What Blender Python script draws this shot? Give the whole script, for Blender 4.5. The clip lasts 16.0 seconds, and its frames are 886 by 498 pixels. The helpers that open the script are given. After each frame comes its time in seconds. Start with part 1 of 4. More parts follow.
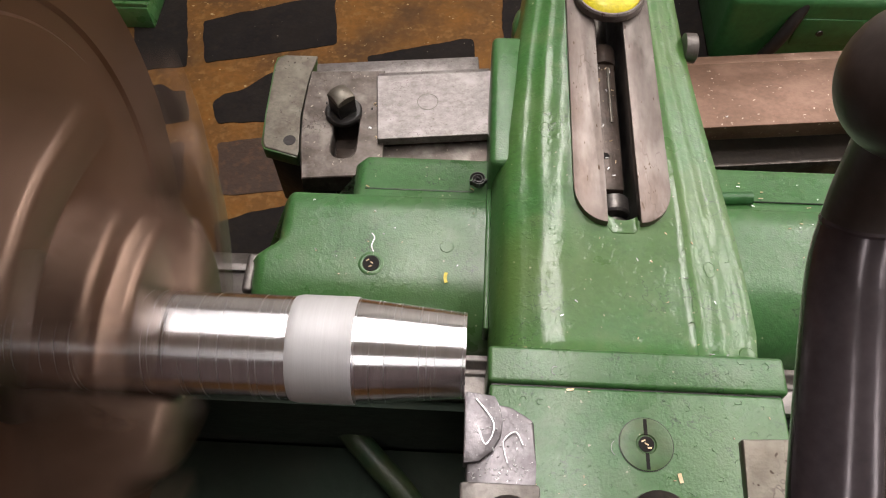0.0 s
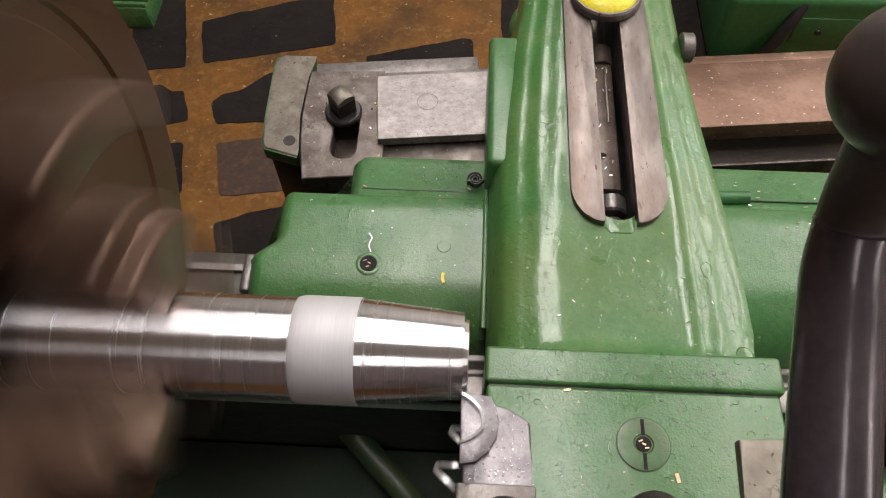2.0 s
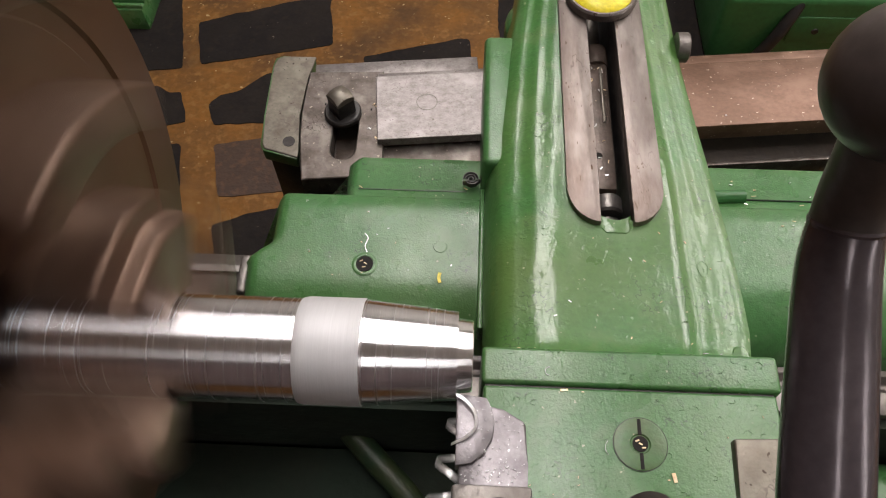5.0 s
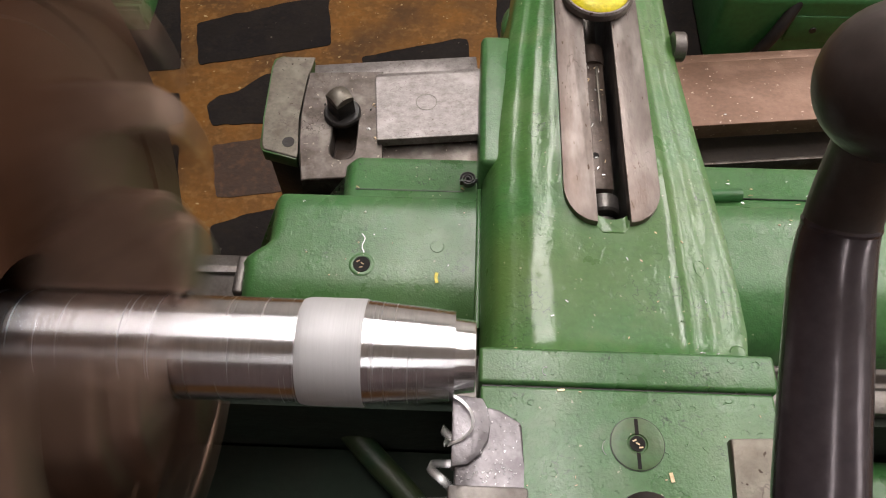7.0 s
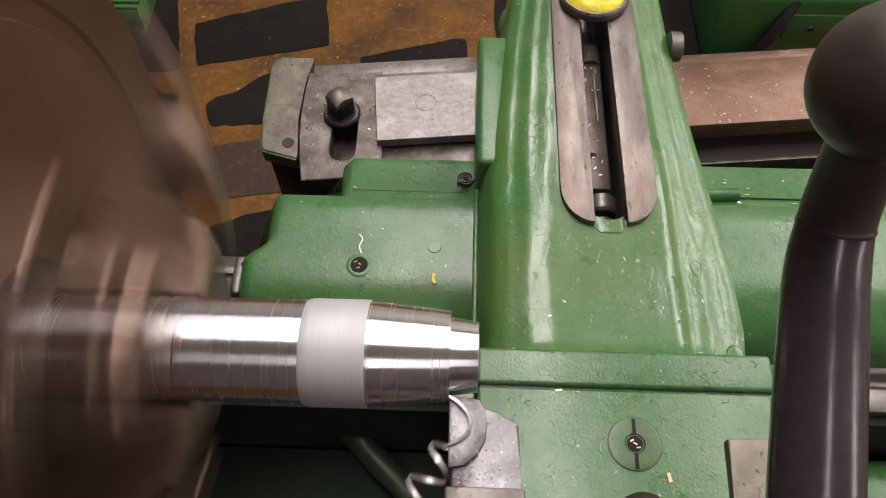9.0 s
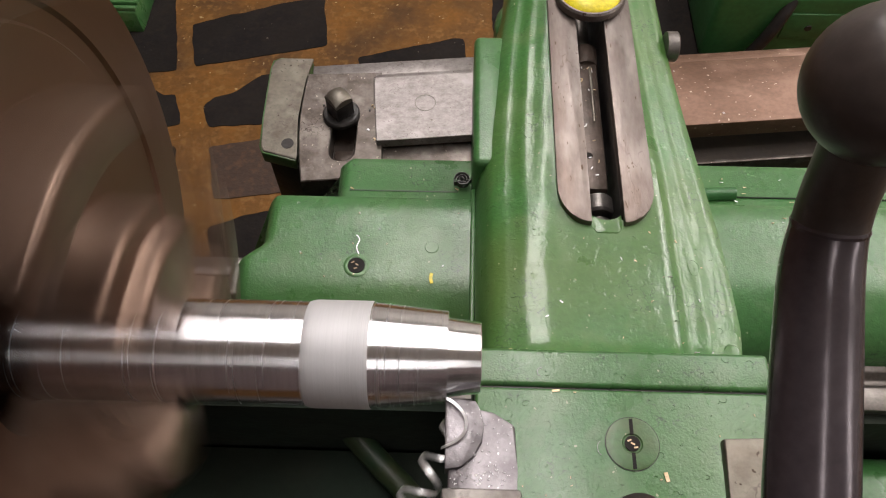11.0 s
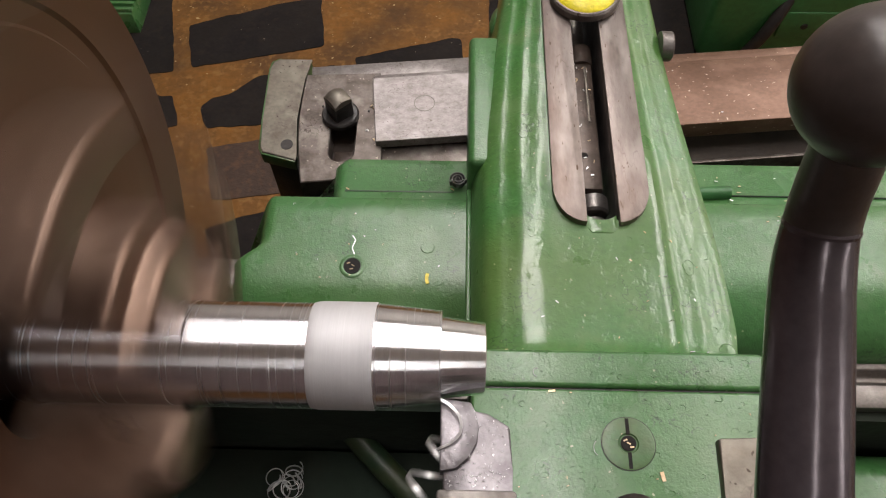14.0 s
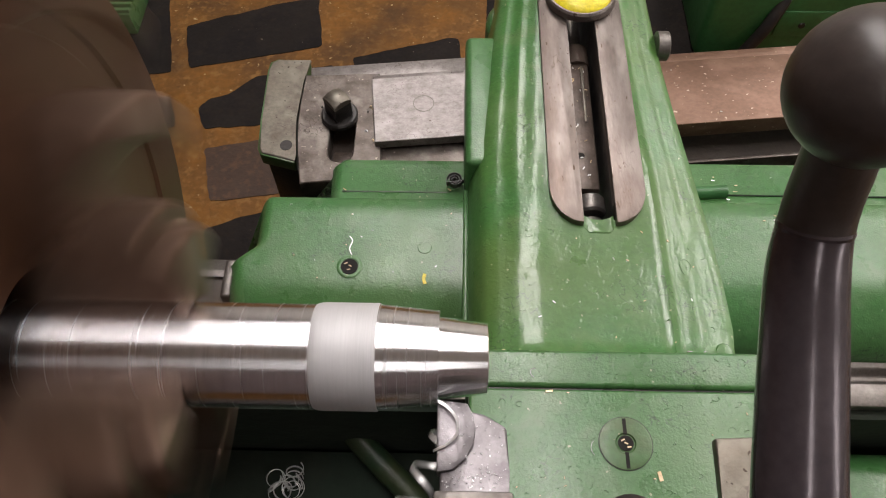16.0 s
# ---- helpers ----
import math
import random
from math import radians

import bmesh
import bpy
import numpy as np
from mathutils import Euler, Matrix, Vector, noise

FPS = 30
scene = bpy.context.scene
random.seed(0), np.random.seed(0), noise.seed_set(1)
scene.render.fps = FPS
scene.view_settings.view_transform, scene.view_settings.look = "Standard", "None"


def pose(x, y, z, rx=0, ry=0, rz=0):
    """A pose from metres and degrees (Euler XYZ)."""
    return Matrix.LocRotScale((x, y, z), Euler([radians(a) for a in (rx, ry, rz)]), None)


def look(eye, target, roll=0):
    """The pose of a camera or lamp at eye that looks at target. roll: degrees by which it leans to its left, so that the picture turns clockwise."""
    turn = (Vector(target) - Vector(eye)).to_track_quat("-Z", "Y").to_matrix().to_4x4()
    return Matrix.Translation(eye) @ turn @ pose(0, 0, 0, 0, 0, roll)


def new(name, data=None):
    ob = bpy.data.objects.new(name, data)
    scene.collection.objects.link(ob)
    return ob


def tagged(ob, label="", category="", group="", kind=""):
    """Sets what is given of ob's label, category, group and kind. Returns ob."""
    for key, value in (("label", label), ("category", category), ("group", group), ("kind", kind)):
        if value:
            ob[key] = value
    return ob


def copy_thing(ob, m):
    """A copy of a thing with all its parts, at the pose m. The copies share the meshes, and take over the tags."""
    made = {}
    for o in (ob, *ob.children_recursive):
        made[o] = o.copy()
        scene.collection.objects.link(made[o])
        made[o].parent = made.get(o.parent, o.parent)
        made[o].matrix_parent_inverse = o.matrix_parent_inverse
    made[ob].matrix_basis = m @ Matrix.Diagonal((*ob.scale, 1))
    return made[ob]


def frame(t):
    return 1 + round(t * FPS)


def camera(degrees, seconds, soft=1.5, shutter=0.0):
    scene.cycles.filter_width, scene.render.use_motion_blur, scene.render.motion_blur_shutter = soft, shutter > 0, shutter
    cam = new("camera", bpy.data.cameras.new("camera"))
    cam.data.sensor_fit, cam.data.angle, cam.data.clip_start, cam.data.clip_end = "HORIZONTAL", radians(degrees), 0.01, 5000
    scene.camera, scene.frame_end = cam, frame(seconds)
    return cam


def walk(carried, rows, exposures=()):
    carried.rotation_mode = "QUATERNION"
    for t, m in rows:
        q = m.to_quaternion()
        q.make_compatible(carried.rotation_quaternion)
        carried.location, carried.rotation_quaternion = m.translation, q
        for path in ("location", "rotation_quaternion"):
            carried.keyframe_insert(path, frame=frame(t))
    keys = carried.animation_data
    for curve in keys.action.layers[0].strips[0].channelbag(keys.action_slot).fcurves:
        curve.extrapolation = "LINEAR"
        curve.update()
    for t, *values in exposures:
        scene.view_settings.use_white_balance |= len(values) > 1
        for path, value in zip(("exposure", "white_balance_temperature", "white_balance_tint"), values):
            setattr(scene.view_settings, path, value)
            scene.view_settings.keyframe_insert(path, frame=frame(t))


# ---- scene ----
cam = camera(61.37, 16.0, soft=1.1, shutter=0.75)
CAMERA_ROWS = [
    (0, pose(0.03840, -0.06484, 0.15776, 30.276, 0.478, 2.985)),
    (1.5, pose(0.03782, -0.06478, 0.15776, 30.259, 0.467, 2.872)),
    (4, pose(0.03658, -0.06470, 0.15770, 30.271, 0.437, 2.607)),
    (7, pose(0.03530, -0.06458, 0.15760, 30.262, 0.424, 2.267)),
    (9, pose(0.03437, -0.06452, 0.15786, 30.253, 0.415, 2.032)),
    (12, pose(0.03299, -0.06428, 0.15808, 30.220, 0.406, 1.653)),
    (14, pose(0.03200, -0.06426, 0.15833, 30.209, 0.383, 1.407)),
    (16, pose(0.03110, -0.06419, 0.15864, 30.190, 0.352, 1.159)),
]
walk(cam, CAMERA_ROWS, exposures=[(0, 0.15), (3, 0.12), (7, 0.06), (16, 0.07)])

# ---- world, lamps ----
world = bpy.data.worlds.new("world")
world.use_nodes = True
world.node_tree.nodes["Background"].inputs[0].default_value = (0.9, 0.95, 1.0, 1)
world.node_tree.nodes["Background"].inputs[1].default_value = 0.02
scene.world = world


def lamp(name, eye, target, sx, sy, watts, colour=(1.0, 0.93, 0.90)):
    data = bpy.data.lights.new(name, "AREA")
    data.shape, data.size, data.size_y, data.energy, data.color = "RECTANGLE", sx, sy, watts, colour
    ob = new(name, data)
    ob.matrix_world = look(eye, target)
    return ob


lamp("tube_light", (0.00, 0.87, 1.33), (0.00, 0.87, 0), 0.30, 1.76, 21.5)
lamp("tube_light", (1.05, 0.95, 1.33), (1.05, 0.95, 0), 0.30, 1.5, 15)
lamp("tube_light", (2.08, 1.62, 1.33), (2.08, 1.62, 0), 0.32, 1.5, 25)
lamp("tube_light", (0.10, -1.30, 1.33), (0.10, -1.30, 0), 0.06, 0.8, 2.0)
# Added unseen lamp on the right, for the second stripe on the lever.
lamp("added_wall_tube", (2.33, -0.90, 0.75), (0.0, -0.90, 0.75), 0.11, 1.0, 5.0)

# ---- materials ----
MM = 0.001


def material(name, rgb, rough=0.4, metal=0.0, rgb2=None, scale=60.0, fine=600.0, bump=0.0, bump_scale=500.0, coat=0.0,
             specks=None, speck_amount=0.0, stretch=(1, 1, 1), rough_var=0.15, turned=False, wear=None, stain=None, scuff=None, dents=0.0, coat_rough=0.12, spec=0.5):
    """A procedural surface: two tones over a broad noise, a fine grain, a bump and optional specks."""
    m = bpy.data.materials.new(name)
    m.use_nodes = True
    nt = m.node_tree
    b = nt.nodes["Principled BSDF"]
    co = nt.nodes.new("ShaderNodeTexCoord")
    mp = nt.nodes.new("ShaderNodeMapping")
    mp.inputs["Scale"].default_value = stretch
    nt.links.new(co.outputs["Object"], mp.inputs["Vector"])

    def tex(s, detail=4.0):
        n = nt.nodes.new("ShaderNodeTexNoise")
        n.inputs["Scale"].default_value, n.inputs["Detail"].default_value = s, detail
        nt.links.new(mp.outputs["Vector"], n.inputs["Vector"])
        return n.outputs["Fac"]

    def ramp(src, lo, hi, a=(0, 0, 0), c=(1, 1, 1)):
        r = nt.nodes.new("ShaderNodeValToRGB")
        r.color_ramp.elements[0].position, r.color_ramp.elements[1].position = lo, hi
        r.color_ramp.elements[0].color, r.color_ramp.elements[1].color = (*a, 1), (*c, 1)
        nt.links.new(src, r.inputs[0])
        return r.outputs[0]

    def mix(fac, a, c, mode="MIX"):
        x = nt.nodes.new("ShaderNodeMix")
        x.data_type, x.blend_type = "RGBA", mode
        for sock, val in ((x.inputs[0], fac), (x.inputs[6], a), (x.inputs[7], c)):
            if isinstance(val, (int, float)):
                sock.default_value = val
            elif isinstance(val, tuple):
                sock.default_value = (*val, 1)
            else:
                nt.links.new(val, sock)
        return x.outputs[2]

    rgb2 = rgb2 or tuple(v * 0.7 for v in rgb)
    colour = mix(ramp(tex(scale, 6), 0.38, 0.66), rgb, rgb2)
    colour = mix(0.35, colour, ramp(tex(fine, 3), 0.3, 0.7, (0.55, 0.55, 0.55), (1.3, 1.3, 1.3)), "MULTIPLY")
    if wear:
        colour = mix(ramp(tex(85, 9), 0.52, 0.70), colour, wear)
        colour = mix(ramp(tex(7, 4), 0.50, 0.72), colour, stain or wear)
    if scuff:
        line = nt.nodes.new("ShaderNodeValToRGB")
        line.color_ramp.elements[0].position, line.color_ramp.elements[1].position = 0.506, 0.540
        line.color_ramp.elements.new(0.522).color = (1, 1, 1, 1)
        line.color_ramp.elements[0].color, line.color_ramp.elements[2].color = (0, 0, 0, 1), (0, 0, 0, 1)
        nt.links.new(tex(190, 2), line.inputs[0])
        both = mix(1.0, line.outputs[0], ramp(tex(38, 3), 0.53, 0.62), "MULTIPLY")
        colour = mix(both, colour, scuff)
    if specks:
        colour = mix(ramp(tex(fine * 0.9, 2), 0.74 - speck_amount, 0.77 - speck_amount), colour, specks)
    nt.links.new(colour, b.inputs["Base Color"])
    rr = nt.nodes.new("ShaderNodeMapRange")
    rr.inputs["To Min"].default_value, rr.inputs["To Max"].default_value = max(0.03, rough - rough_var), min(1, rough + rough_var)
    nt.links.new(tex(scale * 2.3, 5), rr.inputs["Value"])
    nt.links.new(rr.outputs[0], b.inputs["Roughness"])
    b.inputs["Metallic"].default_value = metal
    if turned:
        tg = nt.nodes.new("ShaderNodeTangent")
        tg.direction_type, tg.axis = "RADIAL", "X"
        nt.links.new(tg.outputs[0], b.inputs["Tangent"])
        b.inputs["Anisotropic"].default_value = 0.85
        b.inputs["Anisotropic Rotation"].default_value = 0.25
    b.inputs["Specular IOR Level"].default_value = spec
    b.inputs["Coat Weight"].default_value = coat
    b.inputs["Coat Roughness"].default_value = coat_rough
    if bump:
        bp = nt.nodes.new("ShaderNodeBump")
        bp.inputs["Strength"].default_value, bp.inputs["Distance"].default_value = 1.0, bump
        nt.links.new(tex(bump_scale, 3), bp.inputs["Height"])
        if dents:
            b2 = nt.nodes.new("ShaderNodeBump")
            b2.inputs["Strength"].default_value, b2.inputs["Distance"].default_value = 1.0, dents
            nt.links.new(ramp(tex(240, 3), 0.55, 0.75), b2.inputs["Height"])
            b3 = nt.nodes.new("ShaderNodeBump")
            b3.inputs["Strength"].default_value, b3.inputs["Distance"].default_value = 1.0, dents * 3.5
            nt.links.new(tex(55, 2), b3.inputs["Height"])
            nt.links.new(b3.outputs[0], b2.inputs["Normal"])
            nt.links.new(b2.outputs[0], bp.inputs["Normal"])
        nt.links.new(bp.outputs[0], b.inputs["Normal"])
        nt.links.new(bp.outputs[0], b.inputs["Coat Normal"])
    return m


GREEN = material("green_enamel", (0.042, 0.140, 0.040), 0.31, 0, (0.056, 0.150, 0.046), 22, 420, 0.00012, 1250, 0.15, coat_rough=0.14, specks=(0.30, 0.34, 0.22), speck_amount=0.012, wear=(0.074, 0.156, 0.064), stain=(0.070, 0.146, 0.044), scuff=(0.016, 0.042, 0.018), dents=0.00007, rough_var=0.20)
GREEN_OIL = material("oily_green_enamel", (0.044, 0.150, 0.034), 0.33, 0, (0.070, 0.156, 0.038), 16, 420, 0.00009, 700, 0.42, coat_rough=0.13, specks=(0.34, 0.36, 0.22), speck_amount=0.014, wear=(0.082, 0.170, 0.052), stain=(0.092, 0.156, 0.040), scuff=(0.020, 0.046, 0.018), dents=0.00010, rough_var=0.16)
PLUG_GREEN = material("grimy_green_plug_paint", (0.046, 0.125, 0.036), 0.40, 0, (0.060, 0.100, 0.032), 120, 500, 0.00010, 700, 0.1, specks=(0.26, 0.24, 0.14), speck_amount=0.015, wear=(0.070, 0.115, 0.042), stain=(0.052, 0.110, 0.034))
CABINET_GREEN = material("dark_green_cabinet_paint", (0.030, 0.128, 0.038), 0.35, 0, (0.034, 0.110, 0.034), 6, 120, 0.0004, 150)
# Near-black green: the shade down in the bed pit is put into this colour.
DARK_GREEN = material("oily_casting_with_shade", (0.006, 0.016, 0.008), 0.85, 0, (0.010, 0.014, 0.007), 20, 300, 0.0006, 120, rough_var=0.08)
STEEL = material("ground_steel", (0.170, 0.152, 0.126), 0.44, 0.65, (0.12, 0.104, 0.084), 90, 520, 0.00010, 900, 0, specks=(0.05, 0.035, 0.025), speck_amount=0.05, wear=(0.215, 0.198, 0.168), stain=(0.14, 0.118, 0.09), scuff=(0.06, 0.045, 0.04))
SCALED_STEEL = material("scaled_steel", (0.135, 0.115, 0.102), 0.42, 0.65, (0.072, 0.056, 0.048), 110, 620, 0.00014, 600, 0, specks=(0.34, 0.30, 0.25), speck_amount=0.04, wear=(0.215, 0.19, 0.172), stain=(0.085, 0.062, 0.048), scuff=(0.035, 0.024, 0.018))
RAIL_STEEL = material("oily_rail_steel", (0.205, 0.178, 0.165), 0.42, 0.7, (0.125, 0.100, 0.088), 60, 560, 0.00010, 900, 0, specks=(0.07, 0.045, 0.03), speck_amount=0.06, stretch=(1, 0.3, 1), wear=(0.265, 0.235, 0.22), stain=(0.14, 0.088, 0.066), scuff=(0.06, 0.04, 0.03))
BLOCK_STEEL = material("bright_ground_steel", (0.25, 0.228, 0.222), 0.43, 0.7, (0.185, 0.164, 0.158), 260, 900, 0.00010, 1000, 0, specks=(0.09, 0.068, 0.055), speck_amount=0.045, stretch=(0.9, 1.2, 1), wear=(0.30, 0.277, 0.27), stain=(0.225, 0.20, 0.188), scuff=(0.12, 0.10, 0.095))
# Near black: the shade inside holes and grooves, put into a colour.
RECESS_SHADE = material("recess_shade", (0.006, 0.005, 0.005), 0.9, 0, (0.012, 0.009, 0.007), 60, 400)
NUT_BROWN = material("oily_brown_casting", (0.095, 0.070, 0.058), 0.40, 0.4, (0.050, 0.036, 0.028), 90, 400, 0.0003, 300, specks=(0.30, 0.24, 0.16), speck_amount=0.03, wear=(0.12, 0.09, 0.075))
STEEL_DARK = material("dark_steel", (0.20, 0.185, 0.175), 0.42, 0.8, (0.13, 0.115, 0.105), 50, 700, 0.0002, 500)
RUST_STEEL = material("brown_stained_steel", (0.182, 0.104, 0.072), 0.46, 0.5, (0.100, 0.052, 0.030), 26, 600, 0.0001, 700, 0, specks=(0.50, 0.40, 0.32), speck_amount=0.03, stretch=(0.7, 1, 1), wear=(0.205, 0.122, 0.085), stain=(0.078, 0.034, 0.014))
BASE_BROWN = material("oily_dark_brown_iron", (0.026, 0.018, 0.014), 0.62, 0.2, (0.040, 0.026, 0.018), 50, 400, 0.0003, 300)
# Lighter than the pit casting: the light on the rib is put into colour.
RIB_GREEN = material("lit_rib_paint", (0.018, 0.040, 0.018), 0.45, 0, (0.035, 0.045, 0.018), 60, 300, 0.0003, 300)
BLACK_STEEL = material("blackened_steel", (0.018, 0.016, 0.016), 0.38, 0.3, (0.03, 0.025, 0.023), 60, 700, 0.0002, 400)
LEVER = material("black_lever_enamel", (0.080, 0.066, 0.075), 0.23, 0.45, (0.096, 0.080, 0.090), 60, 500, 0.00006, 250, 0.0, rough_var=0.05)
KNOB = material("black_plastic_ball", (0.040, 0.030, 0.027), 0.38, 0.0, (0.052, 0.041, 0.037), 50, 500, 0.0001, 300)
CHUCK = material("brown_chuck_iron", (0.082, 0.037, 0.020), 0.40, 0.5, (0.132, 0.064, 0.036), 25, 300, 0.0003, 200)
JAW = material("worn_jaw_steel", (0.150, 0.094, 0.068), 0.32, 0.75, (0.235, 0.160, 0.122), 40, 300, 0.0002, 300)
ALU = material("turned_aluminium", (0.84, 0.84, 0.88), 0.25, 1.0, (0.75, 0.75, 0.79), 45, 900, 0.0000008, 160, 0, stretch=(12, 0.25, 0.25), rough_var=0.09, turned=True)
ALU_CUT = material("fresh_cut_aluminium", (0.90, 0.90, 0.92), 0.22, 1.0, (0.83, 0.83, 0.86), 45, 900, 0.000002, 220, 0, stretch=(12, 0.25, 0.25), rough_var=0.06, turned=True)
ALU_MATT = material("matt_aluminium", (0.52, 0.515, 0.53), 0.58, 0.35, (0.48, 0.475, 0.49), 40, 1200, 0.00003, 1500, 0, stretch=(3, 0.5, 0.5), rough_var=0.05)
CARBIDE = material("tool_steel", (0.215, 0.20, 0.212), 0.40, 0.8, (0.125, 0.115, 0.122), 160, 1200, 0.00012, 700, 0, specks=(0.55, 0.55, 0.55), speck_amount=0.06, wear=(0.26, 0.242, 0.255), stain=(0.165, 0.15, 0.158))
DULL_CHIP = material("dull_aluminium_grit", (0.42, 0.42, 0.42), 0.45, 0.7, (0.30, 0.30, 0.30), 300, 900)
CHIP = material("aluminium_chip", (0.76, 0.76, 0.77), 0.38, 0.75, (0.66, 0.66, 0.67), 300, 900)
BRASS = material("brass_chip", (0.52, 0.38, 0.22), 0.42, 0.6, (0.60, 0.48, 0.33), 300, 900)
YELLOW = material("yellow_paint", (0.72, 0.62, 0.02), 0.4, 0, (0.62, 0.50, 0.02), 60, 600, 0.0004, 150)
OCHRE = material("ochre_floor", (0.180, 0.080, 0.017), 0.6, 0, (0.095, 0.046, 0.016), 12, 120, 0.001, 120, 0, specks=(0.36, 0.27, 0.15), speck_amount=0.03, wear=(0.21, 0.110, 0.034), stain=(0.055, 0.030, 0.014), spec=0.2)
SLAB = material("dark_slab", (0.012, 0.010, 0.010), 0.86, 0, (0.020, 0.016, 0.014), 14, 160, 0.0006, 180, 0, specks=(0.18, 0.16, 0.13), speck_amount=-0.005, wear=(0.020, 0.015, 0.012), stain=(0.007, 0.006, 0.006), rough_var=0.1, spec=0.15)
SLAB_BROWN = material("brown_slab", (0.050, 0.024, 0.013), 0.65, 0, (0.030, 0.016, 0.010), 14, 160, 0.001, 180, wear=(0.075, 0.034, 0.016))
WALL = material("cream_wall", (0.62, 0.60, 0.55), 0.8, 0, (0.58, 0.55, 0.5), 3, 60)
# For two unseen walls; brown picked to tone reflections in bar and chuck.
WALL_DARK = material("unseen_brown_wall", (0.21, 0.165, 0.165), 0.8, 0, (0.18, 0.14, 0.14), 3, 60)
CEIL = material("white_ceiling", (0.78, 0.78, 0.76), 0.85, 0, (0.74, 0.74, 0.72), 3, 60)
TUBE = bpy.data.materials.new("lamp_glow")
TUBE.use_nodes = True
TUBE.node_tree.nodes["Principled BSDF"].inputs["Emission Color"].default_value = (1, 0.97, 0.93, 1)
TUBE.node_tree.nodes["Principled BSDF"].inputs["Emission Strength"].default_value = 9.0


# ---- building helpers (millimetres in, metres out) ----
def thing(name, label, category, at=(0, 0, 0), kind="", group=""):
    ob = new(name)
    ob.location = [v * MM for v in at]
    ob.empty_display_size = 0.01
    return tagged(ob, label, category, group, kind)


def part(name, bm, mat, parent=None, label="", smooth=True):
    for v in bm.verts:
        v.co *= MM
    bmesh.ops.recalc_face_normals(bm, faces=bm.faces)
    me = bpy.data.meshes.new(name)
    bm.to_mesh(me)
    bm.free()
    me.materials.append(mat)
    if smooth:
        for p in me.polygons:
            p.use_smooth = True
        me.set_sharp_from_angle(angle=radians(38))
    ob = new(name, me)
    if parent:
        ob.parent = parent
    return tagged(ob, label)


def prism(points, z0, z1, bevel=0.0, seg=2, top_only=False):
    """A slab with the outline points, from z0 up to z1."""
    bm = bmesh.new()
    low = [bm.verts.new((x, y, z0)) for x, y in points]
    up = [bm.verts.new((x, y, z1)) for x, y in points]
    bm.faces.new(low[::-1])
    bm.faces.new(up)
    n = len(points)
    for i in range(n):
        bm.faces.new((low[i], low[(i + 1) % n], up[(i + 1) % n], up[i]))
    if bevel:
        edges = [e for e in bm.edges if not top_only or all(abs(v.co.z - z1) < 1e-6 for v in e.verts)]
        bmesh.ops.bevel(bm, geom=edges, offset=bevel, segments=seg, affect="EDGES", profile=0.5, clamp_overlap=True)
    return bm


def slotted_plate(outer, inner, z0, z1, chamfer):
    """A slab with the outline outer and an opening inner through it, its upper rims chamfered."""
    def grow(points, d):
        cx, cy = sum(p[0] for p in points) / len(points), sum(p[1] for p in points) / len(points)
        return [(x + d * (1 if x > cx else -1) * min(1, abs(x - cx) / 3), y + d * (1 if y > cy else -1) * min(1, abs(y - cy) / 3)) for x, y in points]

    bm = bmesh.new()
    levels = []
    for a, b, z in ((grow(outer, -chamfer), grow(inner, chamfer), z1), (outer, inner, z1 - chamfer), (outer, inner, z0)):
        levels.append([[bm.verts.new((x, y, z)) for x, y in loop] for loop in (a, b)])
    for up, low in zip(levels, levels[1:]):
        for p, r in zip(up, low):
            for i in range(len(p)):
                m = (i + 1) % len(p)
                bm.faces.new((p[i], p[m], r[m], r[i]))
    for level in (levels[0], levels[2]):
        ring = []
        for loop in level:
            for i in range(len(loop)):
                ring.append(bm.edges.get((loop[i], loop[(i + 1) % len(loop)])))
        bmesh.ops.triangle_fill(bm, edges=ring, use_beauty=True)
    return bm


def box(x0, x1, y0, y1, z0, z1, bevel=0.0, seg=2):
    return prism([(x0, y0), (x1, y0), (x1, y1), (x0, y1)], z0, z1, bevel, seg)


def extrude_x(profile, x0, x1, bevel=0.0, seg=2):
    """A bar along x with the outline profile of (y, z)."""
    bm = prism([(y, z) for y, z in profile], x0, x1, bevel, seg)
    for v in bm.verts:
        a, b, c = v.co
        v.co = (c, a, b)
    return bm


def revolve(profile, n=96):
    """Turns a profile of (x, radius) about the x axis; closed at radius 0."""
    bm = bmesh.new()
    rings = []
    for x, r in profile:
        if r < 1e-6:
            rings.append([bm.verts.new((x, 0, 0))])
        else:
            rings.append([bm.verts.new((x, r * math.cos(2 * math.pi * i / n), r * math.sin(2 * math.pi * i / n))) for i in range(n)])
    for a, b in zip(rings, rings[1:]):
        for i in range(n):
            j = (i + 1) % n
            if len(a) == 1:
                bm.faces.new((a[0], b[i], b[j]))
            elif len(b) == 1:
                bm.faces.new((a[i], a[j], b[0]))
            else:
                bm.faces.new((a[i], a[j], b[j], b[i]))
    return bm


def lathe_z(profile, n=48, at=(0, 0, 0)):
    """Turns a profile of (radius, z) about an upright axis."""
    bm = revolve([(z, r) for r, z in profile], n)
    for v in bm.verts:
        a, b, c = v.co
        v.co = (b + at[0], c + at[1], a + at[2])
    return bm


